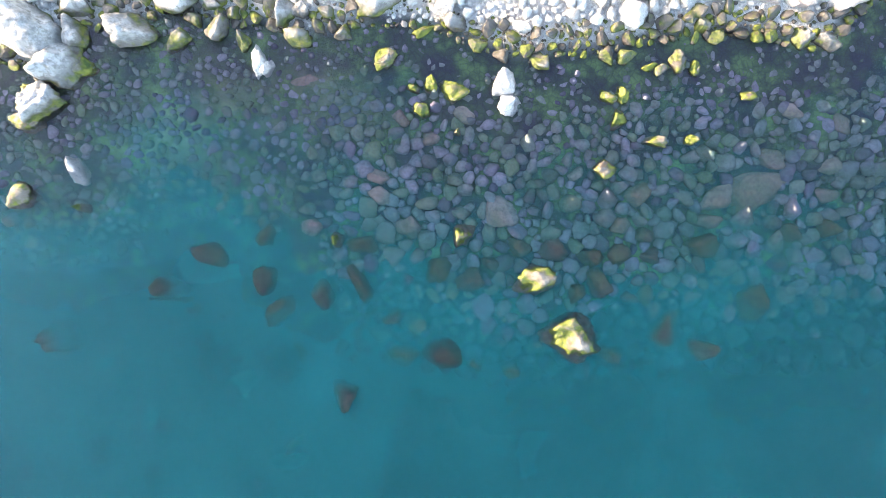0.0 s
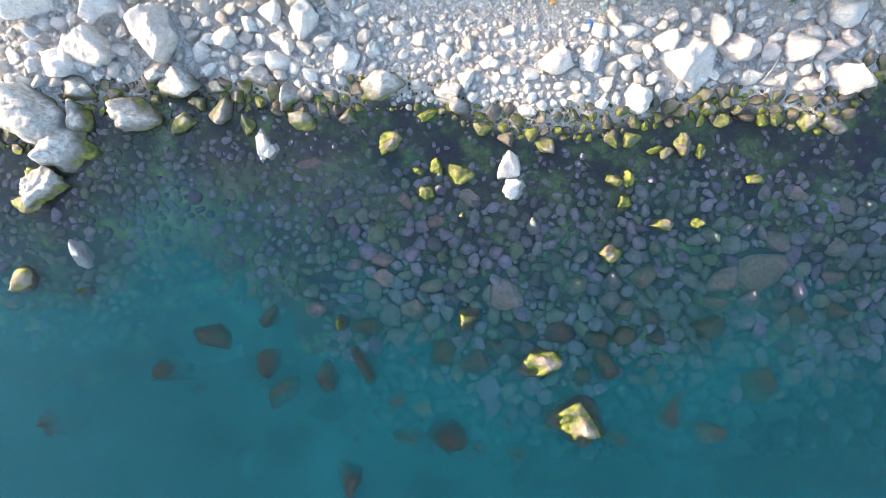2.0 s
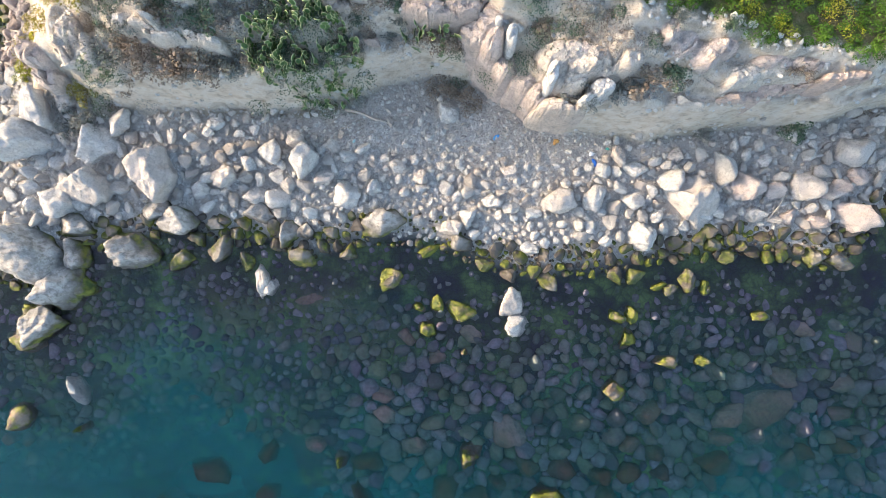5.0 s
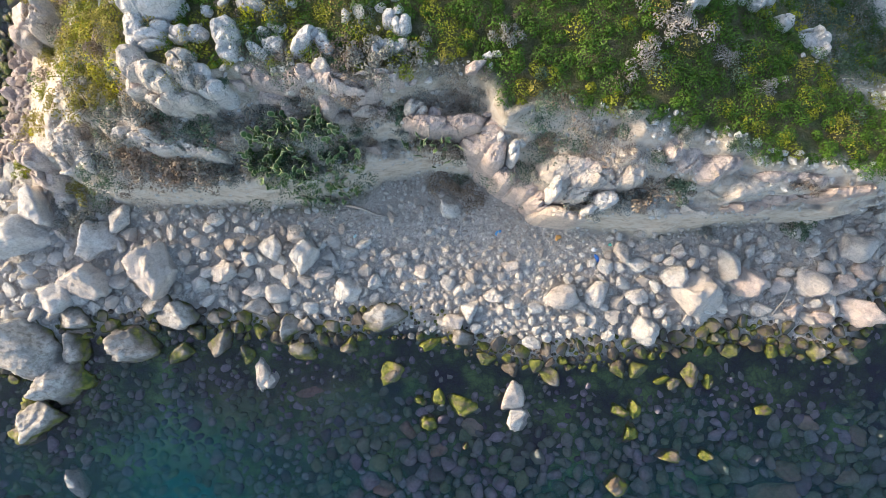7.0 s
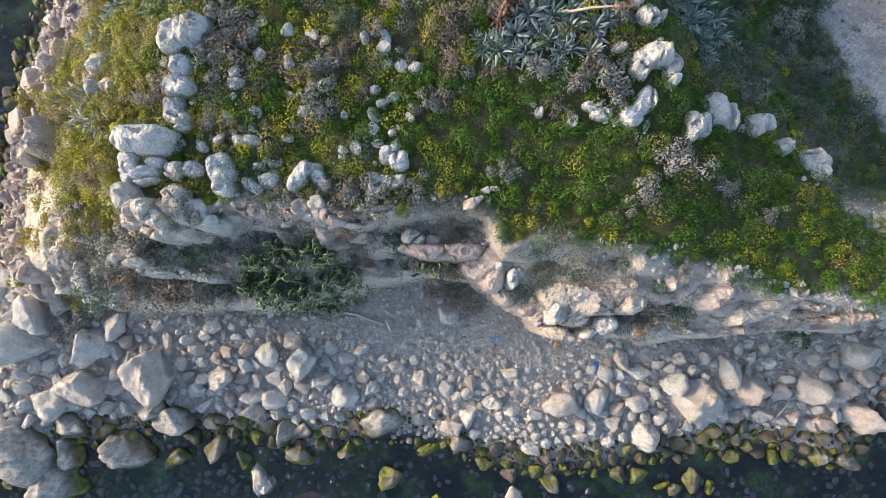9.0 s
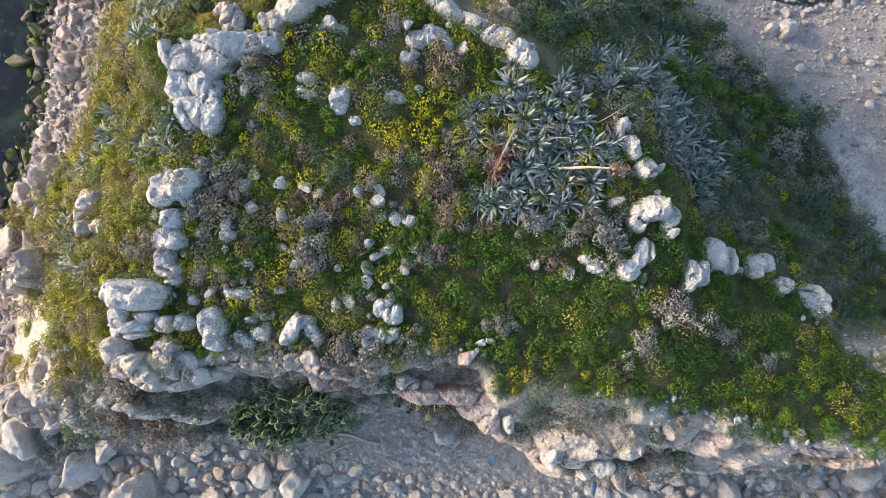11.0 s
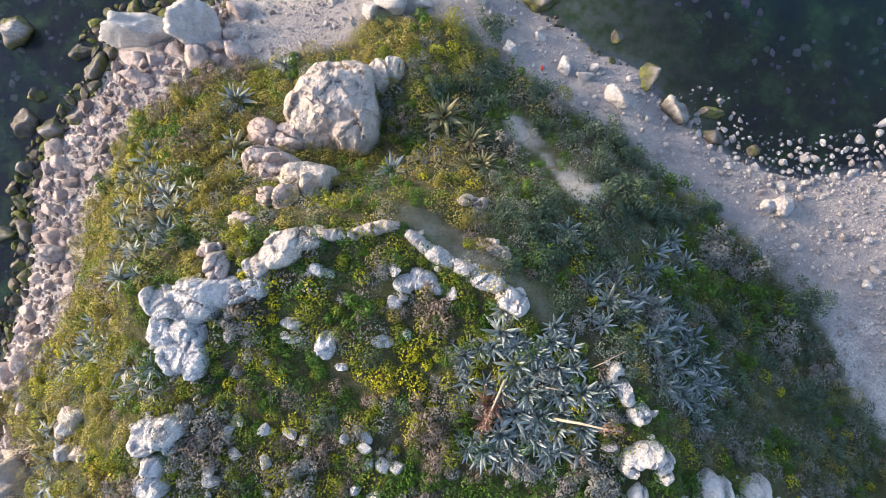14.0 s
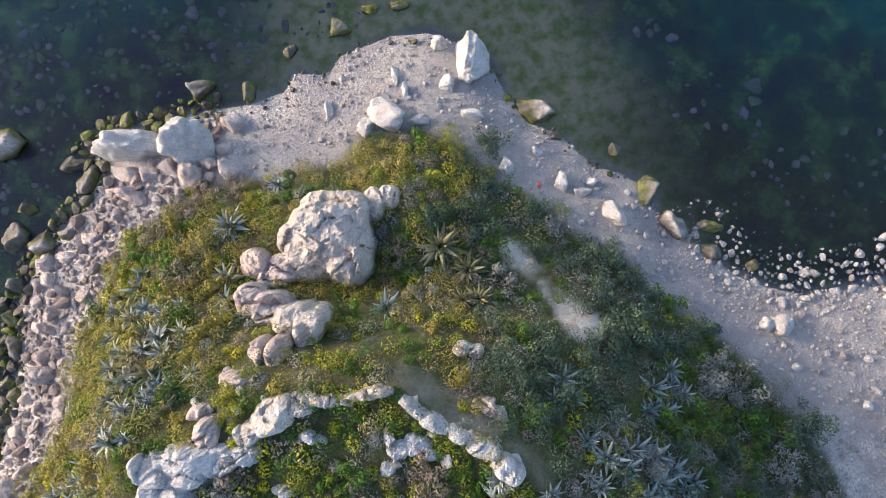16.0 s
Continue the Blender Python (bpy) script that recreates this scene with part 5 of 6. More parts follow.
SHRUB_SPOTS = []
AGAVES_TOP = [(3.0, 37.8, 2.04), (2.6, 37.2, 1.59), (4.9, 37.4, 1.81), (3.5, 36.4, 1.93), (4.3, 36.9, 1.7), (5.2, 36.3, 1.82), (5.7, 37.1, 1.59),
    (2.9, 35.4, 1.71), (4.0, 35.4, 2.06), (4.9, 35.7, 1.6), (5.4, 35.2, 1.83), (3.5, 34.4, 1.95), (4.4, 34.3, 2.07), (5.2, 33.8, 1.96), (6.2, 35.2,
    1.83), (6.8, 34.7, 1.6), (6.2, 33.8, 1.84), (2.9, 33.6, 1.84), (2.2, 32.9, 1.85), (3.3, 32.8, 1.73), (4.3, 33.3, 1.84), (5.2, 32.9, 1.62), (6.1,
    32.8, 1.73), (1.4, 36.8, 1.36), (1.5, 35.7, 1.26), (7.2, 35.5, 1.37), (1.8, 33.3, 1.38)]
AGAVES_EAST = [(7.8, 38.9, 1.95), (8.5, 38.4, 1.82), (7.3, 37.9, 1.42), (9.3, 39.0, 1.76), (11.2, 40.1, 1.9), (11.0, 41.2, 1.94), (12.4, 41.9, 1.74),
    (11.2, 37.8, 1.82), (10.0, 36.4, 1.96), (10.9, 35.9, 1.88), (12.1, 36.0, 2.23), (13.1, 35.7, 2.02), (11.0, 34.7, 2.0), (12.0, 34.2, 1.92), (6.1,
    42.0, 1.76), (6.5, 41.3, 1.5), (8.2, 39.5, 1.49), (12.6, 43.2, 1.64), (10.3, 37.4, 1.9), (9.4, 37.2, 1.7), (10.2, 38.6, 1.8), (11.9, 35.1, 1.9), (10.4, 40.3, 1.6), (8.9, 40.2, 1.5),
    (12.9, 34.7, 1.8), (13.9, 35.1, 1.6), (12.5, 37.0, 1.7), (9.9, 35.3, 1.7), (13.0, 40.6, 1.6), (7.0, 39.6, 1.5)]
AGAVES_WEST = [(-14.5, 46.1, 2.56), (-15.7, 45.7, 2.03), (-13.0, 44.2, 2.12), (-11.6, 43.3, 2.53), (-10.5, 42.0, 2.17), (-12.0, 42.5, 2.11), (-13.4,
    43.2, 2.08), (-13.2, 42.1, 2.01), (-13.8, 41.4, 1.76), (-12.0, 40.8, 1.88), (-12.7, 40.0, 1.87), (-13.9, 40.1, 1.48), (-9.8, 46.5, 2.44), (-9.1,
    44.4, 1.28), (-15.4, 37.7, 2.11), (-16.4, 37.0, 1.91), (-17.7, 36.2, 2.13), (-18.6, 35.7, 1.74), (-14.8, 36.6, 1.54), (-12.8, 36.3, 1.92), (-12.2,
    35.6, 1.9), (-13.0, 35.1, 1.45), (-11.3, 36.5, 1.61), (-18.9, 33.2, 2.25), (-19.1, 32.3, 2.09), (-17.5, 31.7, 2.11), (-18.0, 30.9, 1.86), (-16.3,
    30.4, 1.75), (-15.5, 30.1, 1.22), (-14.4, 38.9, 1.51), (-13.7, 45.2, 2.1), (-14.6, 44.1, 1.9), (-12.4, 44.9, 1.8), (-11.2, 44.2, 1.7), (-14.4, 42.5, 1.9),
    (-12.7, 41.2, 1.8), (-15.2, 44.9, 1.7), (-11.4, 41.8, 1.6), (-16.8, 36.1, 1.7), (-15.6, 36.6, 1.6), (-18.3, 32.0, 1.8), (-17.0, 30.9, 1.6)]
AGAVES_SPUR = [(-1.9, 45.2, 2.37), (-10.2, 49.4, 2.91), (-9.9, 46.8, 2.18), (-9.6, 45.0, 1.31), (0.7, 48.2, 3.01), (-8.2, 51.9, 1.84), (2.1, 47.0,
    2.18), (2.6, 45.6, 1.89), (1.8, 45.6, 1.6)]
GREY_SHRUBS_A = [(-7.4, 39.0, 2.05), (-7.9, 38.3, 1.6), (-3.0, 38.7, 1.83), (-2.6, 38.4, 1.37), (0.4, 38.7, 1.83), (-7.2, 37.4, 1.38), (-9.9, 33.4,
    2.57), (-9.8, 34.4, 2.09), (-10.0, 32.7, 1.64), (-5.0, 32.5, 1.64), (-5.5, 31.1, 1.88), (-2.9, 33.7, 1.17), (-0.1, 34.3, 1.86), (0.2, 32.4, 2.11),
    (-0.8, 30.8, 1.41), (-0.1, 31.0, 1.41), (4.6, 30.5, 1.42), (7.0, 31.7, 1.88), (7.4, 31.2, 1.41), (-12.2,
    31.6, 1.88), (-13.4, 31.2, 1.7), (-8.7, 33.4, 1.4), (-6.7, 40.1, 1.36), (-4.3, 33.2, 1.4), (2.5, 27.8, 1.43), (-10.1, 30.2, 1.42), (-10.4, 29.7,
    1.18), (-5.2, 27.2, 1.67)]
GREY_SHRUBS_B = [(-4.3, 27.0, 1.67), (6.7, 31.9, 1.41), (6.0, 32.4, 1.41), (3.9, 32.2, 1.17), (-9.2, 29.7, 1.42), (-7.5, 35.5, 1.16), (-6.2, 33.4,
    1.17), (-3.1, 32.5, 1.17), (-1.7, 32.7, 0.94), (-3.6, 31.5, 1.18)]
CLIFF_SHRUBS_A = [(-11.4, 26.5, 1.92), (-15.6, 24.2, 1.85), (-14.4, 25.1, 2.08), (-13.4, 24.5, 2.08), (-11.8, 24.5, 1.82), (-8.4, 25.4, 2.04), (-7.0,
    25.6, 1.5), (-4.4, 25.8, 1.73), (-3.6, 25.2, 1.82), (-2.5, 25.2, 1.56), (-1.0, 23.8, 2.49), (0.7, 23.8, 1.38), (0.1, 22.3, 1.87), (1.1, 21.9,
    1.87), (-12.5, 22.8, 2.49), (-13.8, 22.8, 2.49), (-15.5, 22.8, 2.21), (-11.3, 22.8, 1.94), (-17.2, 23.2, 1.93), (-20.2, 20.9, 2.17), (-21.2, 20.6,
    1.56), (4.3, 23.6, 1.83), (6.5, 23.7, 1.02), (7.6, 25.6, 0.48), (10.5, 23.6, 0.99), (12.7, 23.1, 0.99), (19.2, 20.0, 1.87), (14.2, 19.9, 1.24),
    (9.8, 21.5, 2.22), (10.6, 21.7, 1.87)]
CLIFF_SHRUBS_B = [(8.7, 21.1, 1.67), (6.8, 20.7, 1.67), (4.8, 22.0, 1.66), (6.8, 21.7, 1.66), (16.7, 21.7, 1.33), (-7.5, 27.0, 1.2), (-5.3, 26.8,
    1.44), (-4.3, 27.0, 1.91), (-3.1, 26.6, 1.68), (-1.6, 27.2, 1.43)]
EAST_SHRUBS_A = [(3.6, 54.4, 1.89), (4.5, 51.2, 1.85), (5.7, 50.4, 2.15), (3.2, 51.7, 1.84), (6.6, 49.5, 1.84), (8.7, 48.2, 2.15), (10.0, 47.6, 2.15),
    (10.9, 46.7, 1.84), (12.1, 45.8, 2.16), (13.4, 45.1, 2.17), (15.2, 43.6, 1.86), (10.1, 44.6, 2.35), (8.7, 43.6, 2.23), (10.8, 43.5, 2.62), (12.4,
    42.9, 2.07), (14.5, 41.1, 2.38), (16.3, 40.4, 2.43), (17.0, 38.7, 2.41), (19.5, 38.4, 2.78), (20.9, 38.7, 2.18), (5.4, 45.3, 1.66), (4.3, 43.8,
    2.09), (3.7, 42.9, 2.01), (5.3, 43.3, 2.08), (6.1, 41.5, 2.0), (7.4, 42.3, 2.1), (5.3, 47.0, 2.01), (4.1, 46.4, 1.96), (3.6, 48.4, 2.01), (13.3,
    39.6, 2.28)]
EAST_SHRUBS_B = [(11.3, 39.5, 2.16), (15.2, 37.8, 2.32), (18.4, 36.6, 2.41), (7.3, 47.3, 1.78), (8.9, 45.8, 2.05), (2.8, 49.6, 2.33), (0.2, 49.8,
    1.97), (1.9, 50.2, 1.75), (-0.3, 45.9, 1.59), (4.2, 40.8, 1.66), (12.1, 38.4, 2.17)]
WEST_SHRUBS_A = [(-14.6, 48.9, 2.1), (-13.7, 49.5, 2.11), (-12.9, 50.5, 1.82), (-12.4, 51.1, 1.83), (-12.8, 48.0, 2.31), (-11.6, 48.5, 2.01), (-13.1,
    47.1, 2.27), (-11.6, 46.5, 2.2), (-10.3, 46.0, 1.62), (-12.3, 45.7, 1.91), (-14.0, 46.5, 1.7), (-15.4, 48.0, 1.79), (-10.4, 51.5, 1.54), (-8.6,
    50.7, 1.8), (-7.4, 51.3, 1.81), (-9.9, 44.0, 1.79), (-9.3, 44.7, 1.56), (-8.9, 42.9, 1.46), (-10.0, 42.9, 1.48), (-10.6, 41.8, 1.44), (-7.9, 41.5,
    1.38), (-10.1, 41.0, 1.17), (-17.0, 43.7, 1.76), (-17.8, 42.5, 1.79), (-13.7, 39.8, 1.71), (-16.6, 37.9, 1.66), (-2.6, 42.9, 1.66), (-3.6, 43.1,
    1.44), (-4.5, 43.2, 1.2), (-7.4, 42.6, 1.17)]
WEST_SHRUBS_B = [(-1.6, 52.8, 1.79), (-0.5, 53.8, 1.82), (-3.5, 52.2, 1.5), (0.5, 51.8, 1.76), (1.4, 53.6, 1.53), (-2.9, 53.9, 1.22), (-4.3, 44.2,
    1.27), (-3.5, 44.9, 1.57), (-0.9, 46.7, 1.6), (-1.4, 48.1, 1.62), (0.2, 44.4, 1.54), (1.6, 42.2, 1.43)]
WEST_LOW_SHRUBS = [(-16.7, 29.7, 1.53), (-15.9, 27.7, 1.5), (-16.1, 26.6, 1.8), (-17.1, 25.6, 1.82), (-15.7, 26.1, 1.55), (-17.7, 27.0, 1.57), (-21.4,
    29.9, 1.76), (-23.0, 31.9, 1.85), (-19.7, 31.6, 1.7), (-13.6, 31.5, 1.95), (-13.1, 30.6, 1.67), (-17.2, 32.0, 1.59), (-21.9, 28.2, 1.49), (-19.8,
    26.2, 1.38), (-23.5, 23.7, 1.54), (-21.8, 23.0, 1.51), (-14.5, 27.6, 0.96), (-11.0, 30.0, 1.42), (-20.0, 22.4, 1.51), (-23.3, 33.3, 1.87)]

plant_shrubs(GREY_SHRUBS_A + GREY_SHRUBS_B, ["grey", "dry", "green"], [0.6, 0.32, 0.08])
plant_shrubs([(9.9, 28.5, 2.3), (8.6, 27.0, 1.7), (12.4, 27.3, 1.2), (14.6, 25.9, 1.3), (3.9, 32.2, 1.7), (5.4, 31.6, 1.5)], ["pale"], [1.0])
plant_shrubs(CLIFF_SHRUBS_A + CLIFF_SHRUBS_B, ["grey", "dry", "dark"], [0.48, 0.32, 0.2])
plant_shrubs(EAST_SHRUBS_A + EAST_SHRUBS_B, ["dark", "grey", "green"], [0.58, 0.2, 0.22])
plant_shrubs(WEST_SHRUBS_A + WEST_SHRUBS_B, ["olive", "lime", "green", "dry"], [0.5, 0.25, 0.15, 0.1])
plant_shrubs(WEST_LOW_SHRUBS, ["olive", "lime", "dry"], [0.55, 0.25, 0.2])


def wild_shrubs(count, area, allowed, kinds, weights, spans):
    """More shrubs strewn over a slope, clear of rocks and of one another."""
    x0, x1, y0, y1 = area
    made = 0
    for _ in range(count * 12):
        x, y, span = rng.uniform(x0, x1), rng.uniform(y0, y1), rng.uniform(*spans)
        _, _, toe, rim = (v[0] for v in land([x], [y], False))
        if allowed(x, y, toe, rim) and all(math.hypot(x - a, y - b) > r + span * 0.3 for a, b, r in ROCK_SPOTS + SHRUB_SPOTS):
            plant_shrubs([(x, y, span)], kinds, weights)
            made += 1
            if made >= count:
                return


wild_shrubs(55, (-23, -9, 24, 52), lambda x, y, toe, rim: toe > 0.7 and rim < -0.3 and y > 25, ["olive", "lime", "dry", "green"], [0.55, 0.25, 0.1, 0.1], (0.9, 1.8))
wild_shrubs(45, (3, 24, 26, 51), lambda x, y, toe, rim: toe > 0.6 and rim < -0.5 and y > 27, ["dark", "grey", "green"], [0.6, 0.15, 0.25], (1.0, 2.0))
wild_shrubs(30, (-11, 8, 28, 41.5), lambda x, y, toe, rim: rim > 0.6, ["grey", "dry", "green", "olive"], [0.35, 0.2, 0.35, 0.1], (0.7, 1.5))
wild_shrubs(75, (-18, 1.5, 21.5, 26.5), lambda x, y, toe, rim: toe > 0.8 and rim < 0, ["grey", "dry", "dark"], [0.5, 0.3, 0.2], (0.7, 1.5))
for shapes in SHRUBS.values():
    for ob in shapes:
        if not ob.get("planted"):
            for o in (*ob.children_recursive, ob):
                bpy.data.objects.remove(o)
        else:
            del ob["planted"]


def agave_leaf(rng, bend, material):
    """A thick, channelled, pointed leaf along x, one metre long."""
    pts, faces = [], []
    steps = 7
    for k in range(steps):
        u = k / (steps - 1)
        w = 0.098 * (1 - u) ** 0.5 * (0.65 + 1.3 * u * (1 - u) * 2) + 0.004
        z = bend * u * u + 0.02 * math.sin(3 * u)
        pts += [(u, -w, z + w * 0.55), (u, 0, z), (u, w, z + w * 0.55), (u, 0, z - 0.03 * (1 - u))]
        if k:
            a, b = 4 * (k - 1), 4 * k
            faces += [(a + i, a + (i + 1) % 4, b + (i + 1) % 4, b + i) for i in range(4)]
    return mesh_from("leaf", pts, faces, material)


AGAVE_LEAVES = {m.name: [agave_leaf(rng, b, m) for b in (-0.30, -0.12, 0.05)] for m in (AGAVE, AGAVE_DULL, AGAVE_DEAD)}


def agave(x, y, span, material, label, count=21, lean=6):
    ob = tagged(new("agave"), label, "agave", "agaves")
    ob.matrix_basis = pose(x, y, ground_at([x], [y])[0] - 0.03, rng.uniform(-lean, lean), rng.uniform(-lean, lean), rng.uniform(0, 360))
    shapes = AGAVE_LEAVES[material.name]
    for k in range(count):
        u = k / (count - 1)
        rise = 20 + 55 * u + rng.uniform(-12, 12)
        long = span / 2 * (1.12 - 0.25 * u) * rng.uniform(0.72, 1.1)
        m = pose(0, 0, 0.05 + 0.1 * u, 0, 0, 137.5 * k + rng.uniform(-14, 14)) @ pose(0.05, 0, 0, 0, -rise, 0)
        part("leaf", shapes[0 if u < 0.45 else 1 if u < 0.8 else 2], ob, m @ Matrix.Diagonal((long, long * 1.1, long, 1)))
    SHRUB_SPOTS.append((x, y, span * 0.3))
    return ob


def crowded(spots, young=1):
    """Each rosette with smaller offsets growing beside it."""
    for x, y, span in spots:
        yield x, y, span * 0.86
        a = rng.uniform(0, 6.283)
        if young > 1:
            yield x - 0.36 * span * math.cos(a + 0.7), y - 0.36 * span * math.sin(a + 0.7), span * rng.uniform(0.55, 0.75)
        yield x + 0.42 * span * math.cos(a), y + 0.42 * span * math.sin(a), span * rng.uniform(0.5, 0.7)


for x, y, span in crowded(AGAVES_TOP, 2):
    agave(x, y, span, AGAVE, "silvery blue-green agave rosette in a dense clump on the top", 24, 16)
for x, y, span in crowded(AGAVES_EAST):
    agave(x, y, span, AGAVE, "blue-grey agave rosette on the shaded slope", 20, 16)
for x, y, span in crowded(AGAVES_WEST, 2):
    agave(x, y, span * 0.85, AGAVE if rng.rand() < 0.7 else AGAVE_DULL, "grey-green agave rosette on the sunny slope", 17, 18)
for x, y, span in AGAVES_SPUR[:4] + AGAVES_SPUR[5:6]:
    agave(x, y, span * 0.72, AGAVE, "grey-green agave among shrubs on the spur", 32, 10)
for x, y, span in AGAVES_SPUR[4:5] + AGAVES_SPUR[6:]:
    agave(x, y, span * 0.85, AGAVE_DULL, "dull green and brown ageing agave on the spur", 26)
agave(2.5, 34.9, 1.7, AGAVE_DEAD, "dead reddish-brown agave collapsed in the clump", 20)
agave(2.2, 34.2, 1.5, AGAVE_DEAD, "dead reddish-brown agave collapsed in the clump", 16)


def stalk(line, thick, label, tufts=0):
    """A dry flower stalk leaning out of the agaves."""
    ob = new("agave_stalk", mesh_from("agave_stalk", *rod(line, thick, thick * 0.4, 7), STALK))
    tagged(ob, label, "dead stalk")
    if tufts:
        a, b = Vector(line[-2]), Vector(line[-1])
        n = tufts * 22
        along = rng.uniform(0.1, 1.05, n)
        spots = np.array([(a.lerp(b, u))[:] for u in along]) + rng.normal(size=(n, 3)) * 0.11
        part("seed_head", many_leaves("seed_head", spots, rng.normal(size=(n, 3)), np.full(n, 0.16), np.full(n, 0.07), AGAVE_DEAD, rng), ob, None, "rusty dry seed heads")["kind"] = "stuff"
    return ob


stalk([(5.0, 34.3, 9.7), (5.9, 34.25, 10.2), (6.6, 34.15, 10.5), (7.4, 34.05, 10.7)], 0.065, "long pale dry agave stalk lying over the clump", 4)
stalk([(6.0, 36.0, 9.3), (7.0, 36.5, 9.6), (7.9, 37.0, 9.8)], 0.03, "thin grey dry stalk leaning over the slope")
stalk([(4.4, 35.6, 9.6), (5.2, 35.5, 10.0)], 0.05, "short pale dry stalk in the agave clump")
stalk([(2.15, 41.9, 7.6), (2.2, 41.1, 7.75), (2.3, 40.1, 7.9)], 0.03, "thin pale dry stick among the rim rocks")
stalk([(7.6, 34.6, 8.7), (8.5, 35.7, 8.3), (9.1, 36.8, 7.6)], 0.03, "thin grey dry stalk leaning over the slope")
stalk([(3.0, 35.9, 9.9), (2.5, 34.9, 10.1), (2.05, 33.9, 9.9)], 0.055, "reddish dry agave stalk fallen in the dead clump", 6)


def prickly_pear(x, y, width, depth, pads, label):
    """A thicket of upright flat pads growing out of one another."""
    shape, tris = BALLS[2]
    pad = mesh_from("pad", shape * (0.15, 0.028, 0.21) * (1 + 0.25 * shape[:, 2:3]) + (0, 0, 0.2), tris, PEAR)
    ob = tagged(new("prickly_pear"), label, "cactus")
    z0 = ground_at([x], [y])[0]
    ob.matrix_basis = pose(x, y, z0)
    made = 0
    while made < pads:
        a, r = rng.uniform(0, 6.283), rng.rand() ** 0.5
        px, py = r * math.cos(a) * width / 2, r * math.sin(a) * depth / 2
        m = pose(px, py, ground_at([x + px], [y + py])[0] - z0 - 0.05 + 0.5 * rng.rand() * (1 - r), rng.uniform(-14, 14), rng.uniform(-14, 14), rng.uniform(0, 360))
        size = rng.uniform(0.8, 1.1)
        for _ in range(rng.randint(2, 5)):
            part("pad", pad, ob, m @ Matrix.Diagonal((size, size, size, 1)))
            m = m @ pose(rng.uniform(-0.09, 0.09) * size, 0, 0.36 * size, rng.uniform(-10, 10), rng.uniform(-22, 22), rng.uniform(-70, 70))
            made += 1
    SHRUB_SPOTS.append((x, y, 0.2))


prickly_pear(-7.2, 23.1, 5.4, 3.8, 520, "large dark green prickly pear thicket on the cliff ledge")
prickly_pear(-0.9, 23.7, 2.6, 0.9, 60, "small prickly pear growing under the ledge")


# ---- low plant cover ----
def cover(rng):
    """Spots, kind and size of the low clumps that clothe top and slopes."""
    step = 0.66
    xs, ys = np.meshgrid(np.arange(-24, 35, step), np.arange(20, 56, step))
    x = (xs + rng.uniform(-0.5, 0.5, xs.shape) * step).ravel()
    y = (ys + rng.uniform(-0.5, 0.5, xs.shape) * step).ravel()
    z, shore, toe, rim = land(x, y, False)
    n1, n2, n3 = waves(x, y, 2.2, 0, 3), waves(x, y, 1.1, 1, 3), waves(x, y, 6.0, 2, 2)
    keep = toe + 1.0 * n1 + 0.5 * n2 > 0.15
    south = south_share(x, y) * (rim < 0.1 + 0.5 * n1)
    keep &= ~((south > 0.5) & ((x > 1.6) | (toe < 1.0)) & (n1 + 0.3 * n2 < 0.28))
    keep &= ~((south > 0.5) & (n1 + n2 < -0.5))
    keep |= np.hypot((x + 7.2) / 2.8, (y - 23.1) / 1.8) < 1
    keep &= track(x, y) + 0.8 * n1 > 0.6
    keep &= ~((np.abs(rim + 0.35) + 0.9 * n1 < 0.1) & (y > 38) & (x < 5) & (x > -1.2))
    keep &= ~((x < -18.5) & (y < 33) & (n1 < 0.25))
    keep &= ~((n2 < -0.52) & (rng.rand(len(x)) < 0.8))
    for a, b, r in ROCK_SPOTS:
        keep &= np.hypot(x - a, y - b) > r * 0.8
    for a, b, r in SHRUB_SPOTS:
        keep &= np.hypot(x - a, y - b) > r * 0.6
    mix = np.zeros((len(x), 7))
    names = ("green", "lime", "olive", "grey", "dry", "dark", "flower")
    meadow, centre = (rim > 0) & (x > 1) & (y < 32.5), (rim > 0) & ~((x > 1) & (y < 32.5))
    west, east, spur = (rim <= 0) & (x < -8), (rim <= 0) & (x > 2.5), (rim <= 0) & (x >= -8) & (x <= 2.5)
    mix[meadow] = (0.70, 0.17, 0.03, 0.02, 0.02, 0.05, 0.01)
    mix[centre] = (0.42, 0.27, 0.06, 0.10, 0.06, 0.05, 0.04)
    mix[west] = (0.15, 0.28, 0.30, 0.07, 0.06, 0.05, 0.09)
    mix[east] = (0.16, 0.05, 0.04, 0.24, 0.05, 0.45, 0.01)
    mix[spur] = (0.30, 0.16, 0.26, 0.12, 0.10, 0.04, 0.02)
    thicket = np.hypot((x + 7.2) / 2.8, (y - 23.1) / 1.9) < 1
    mix[south > 0.5] = (0.06, 0.02, 0.05, 0.40, 0.32, 0.15, 0.0)
    mix[thicket] = (0.4, 0, 0, 0, 0, 0.6, 0)
    for a, b, r, w in ((-0.4, 36.3, 1.7, 0.85), (-2.4, 36.2, 1.2, 0.5), (-14.5, 33.5, 1.2, 0.45), (-16.0, 27.0, 1.3, 0.5), (-2.3, 53.6, 1.3, 0.4),
                       (-12.6, 50.8, 1.0, 0.45), (18, 35.6, 2.0, 0.15), (-3.6, 43.8, 1.0, 0.4), (-5.5, 36.0, 2.0, 0.12)):
        near = np.clip(1.3 - np.hypot(x - a, y - b) / r + 0.4 * n2, 0, 1)[:, None] * w
        mix = mix * (1 - near) + near * np.array((0, 0.3, 0, 0, 0, 0, 0.7))
    pick = np.clip(0.5 + 0.42 * n1 + 0.25 * n3 + rng.uniform(-0.42, 0.42, len(x)), 0.001, 0.999)
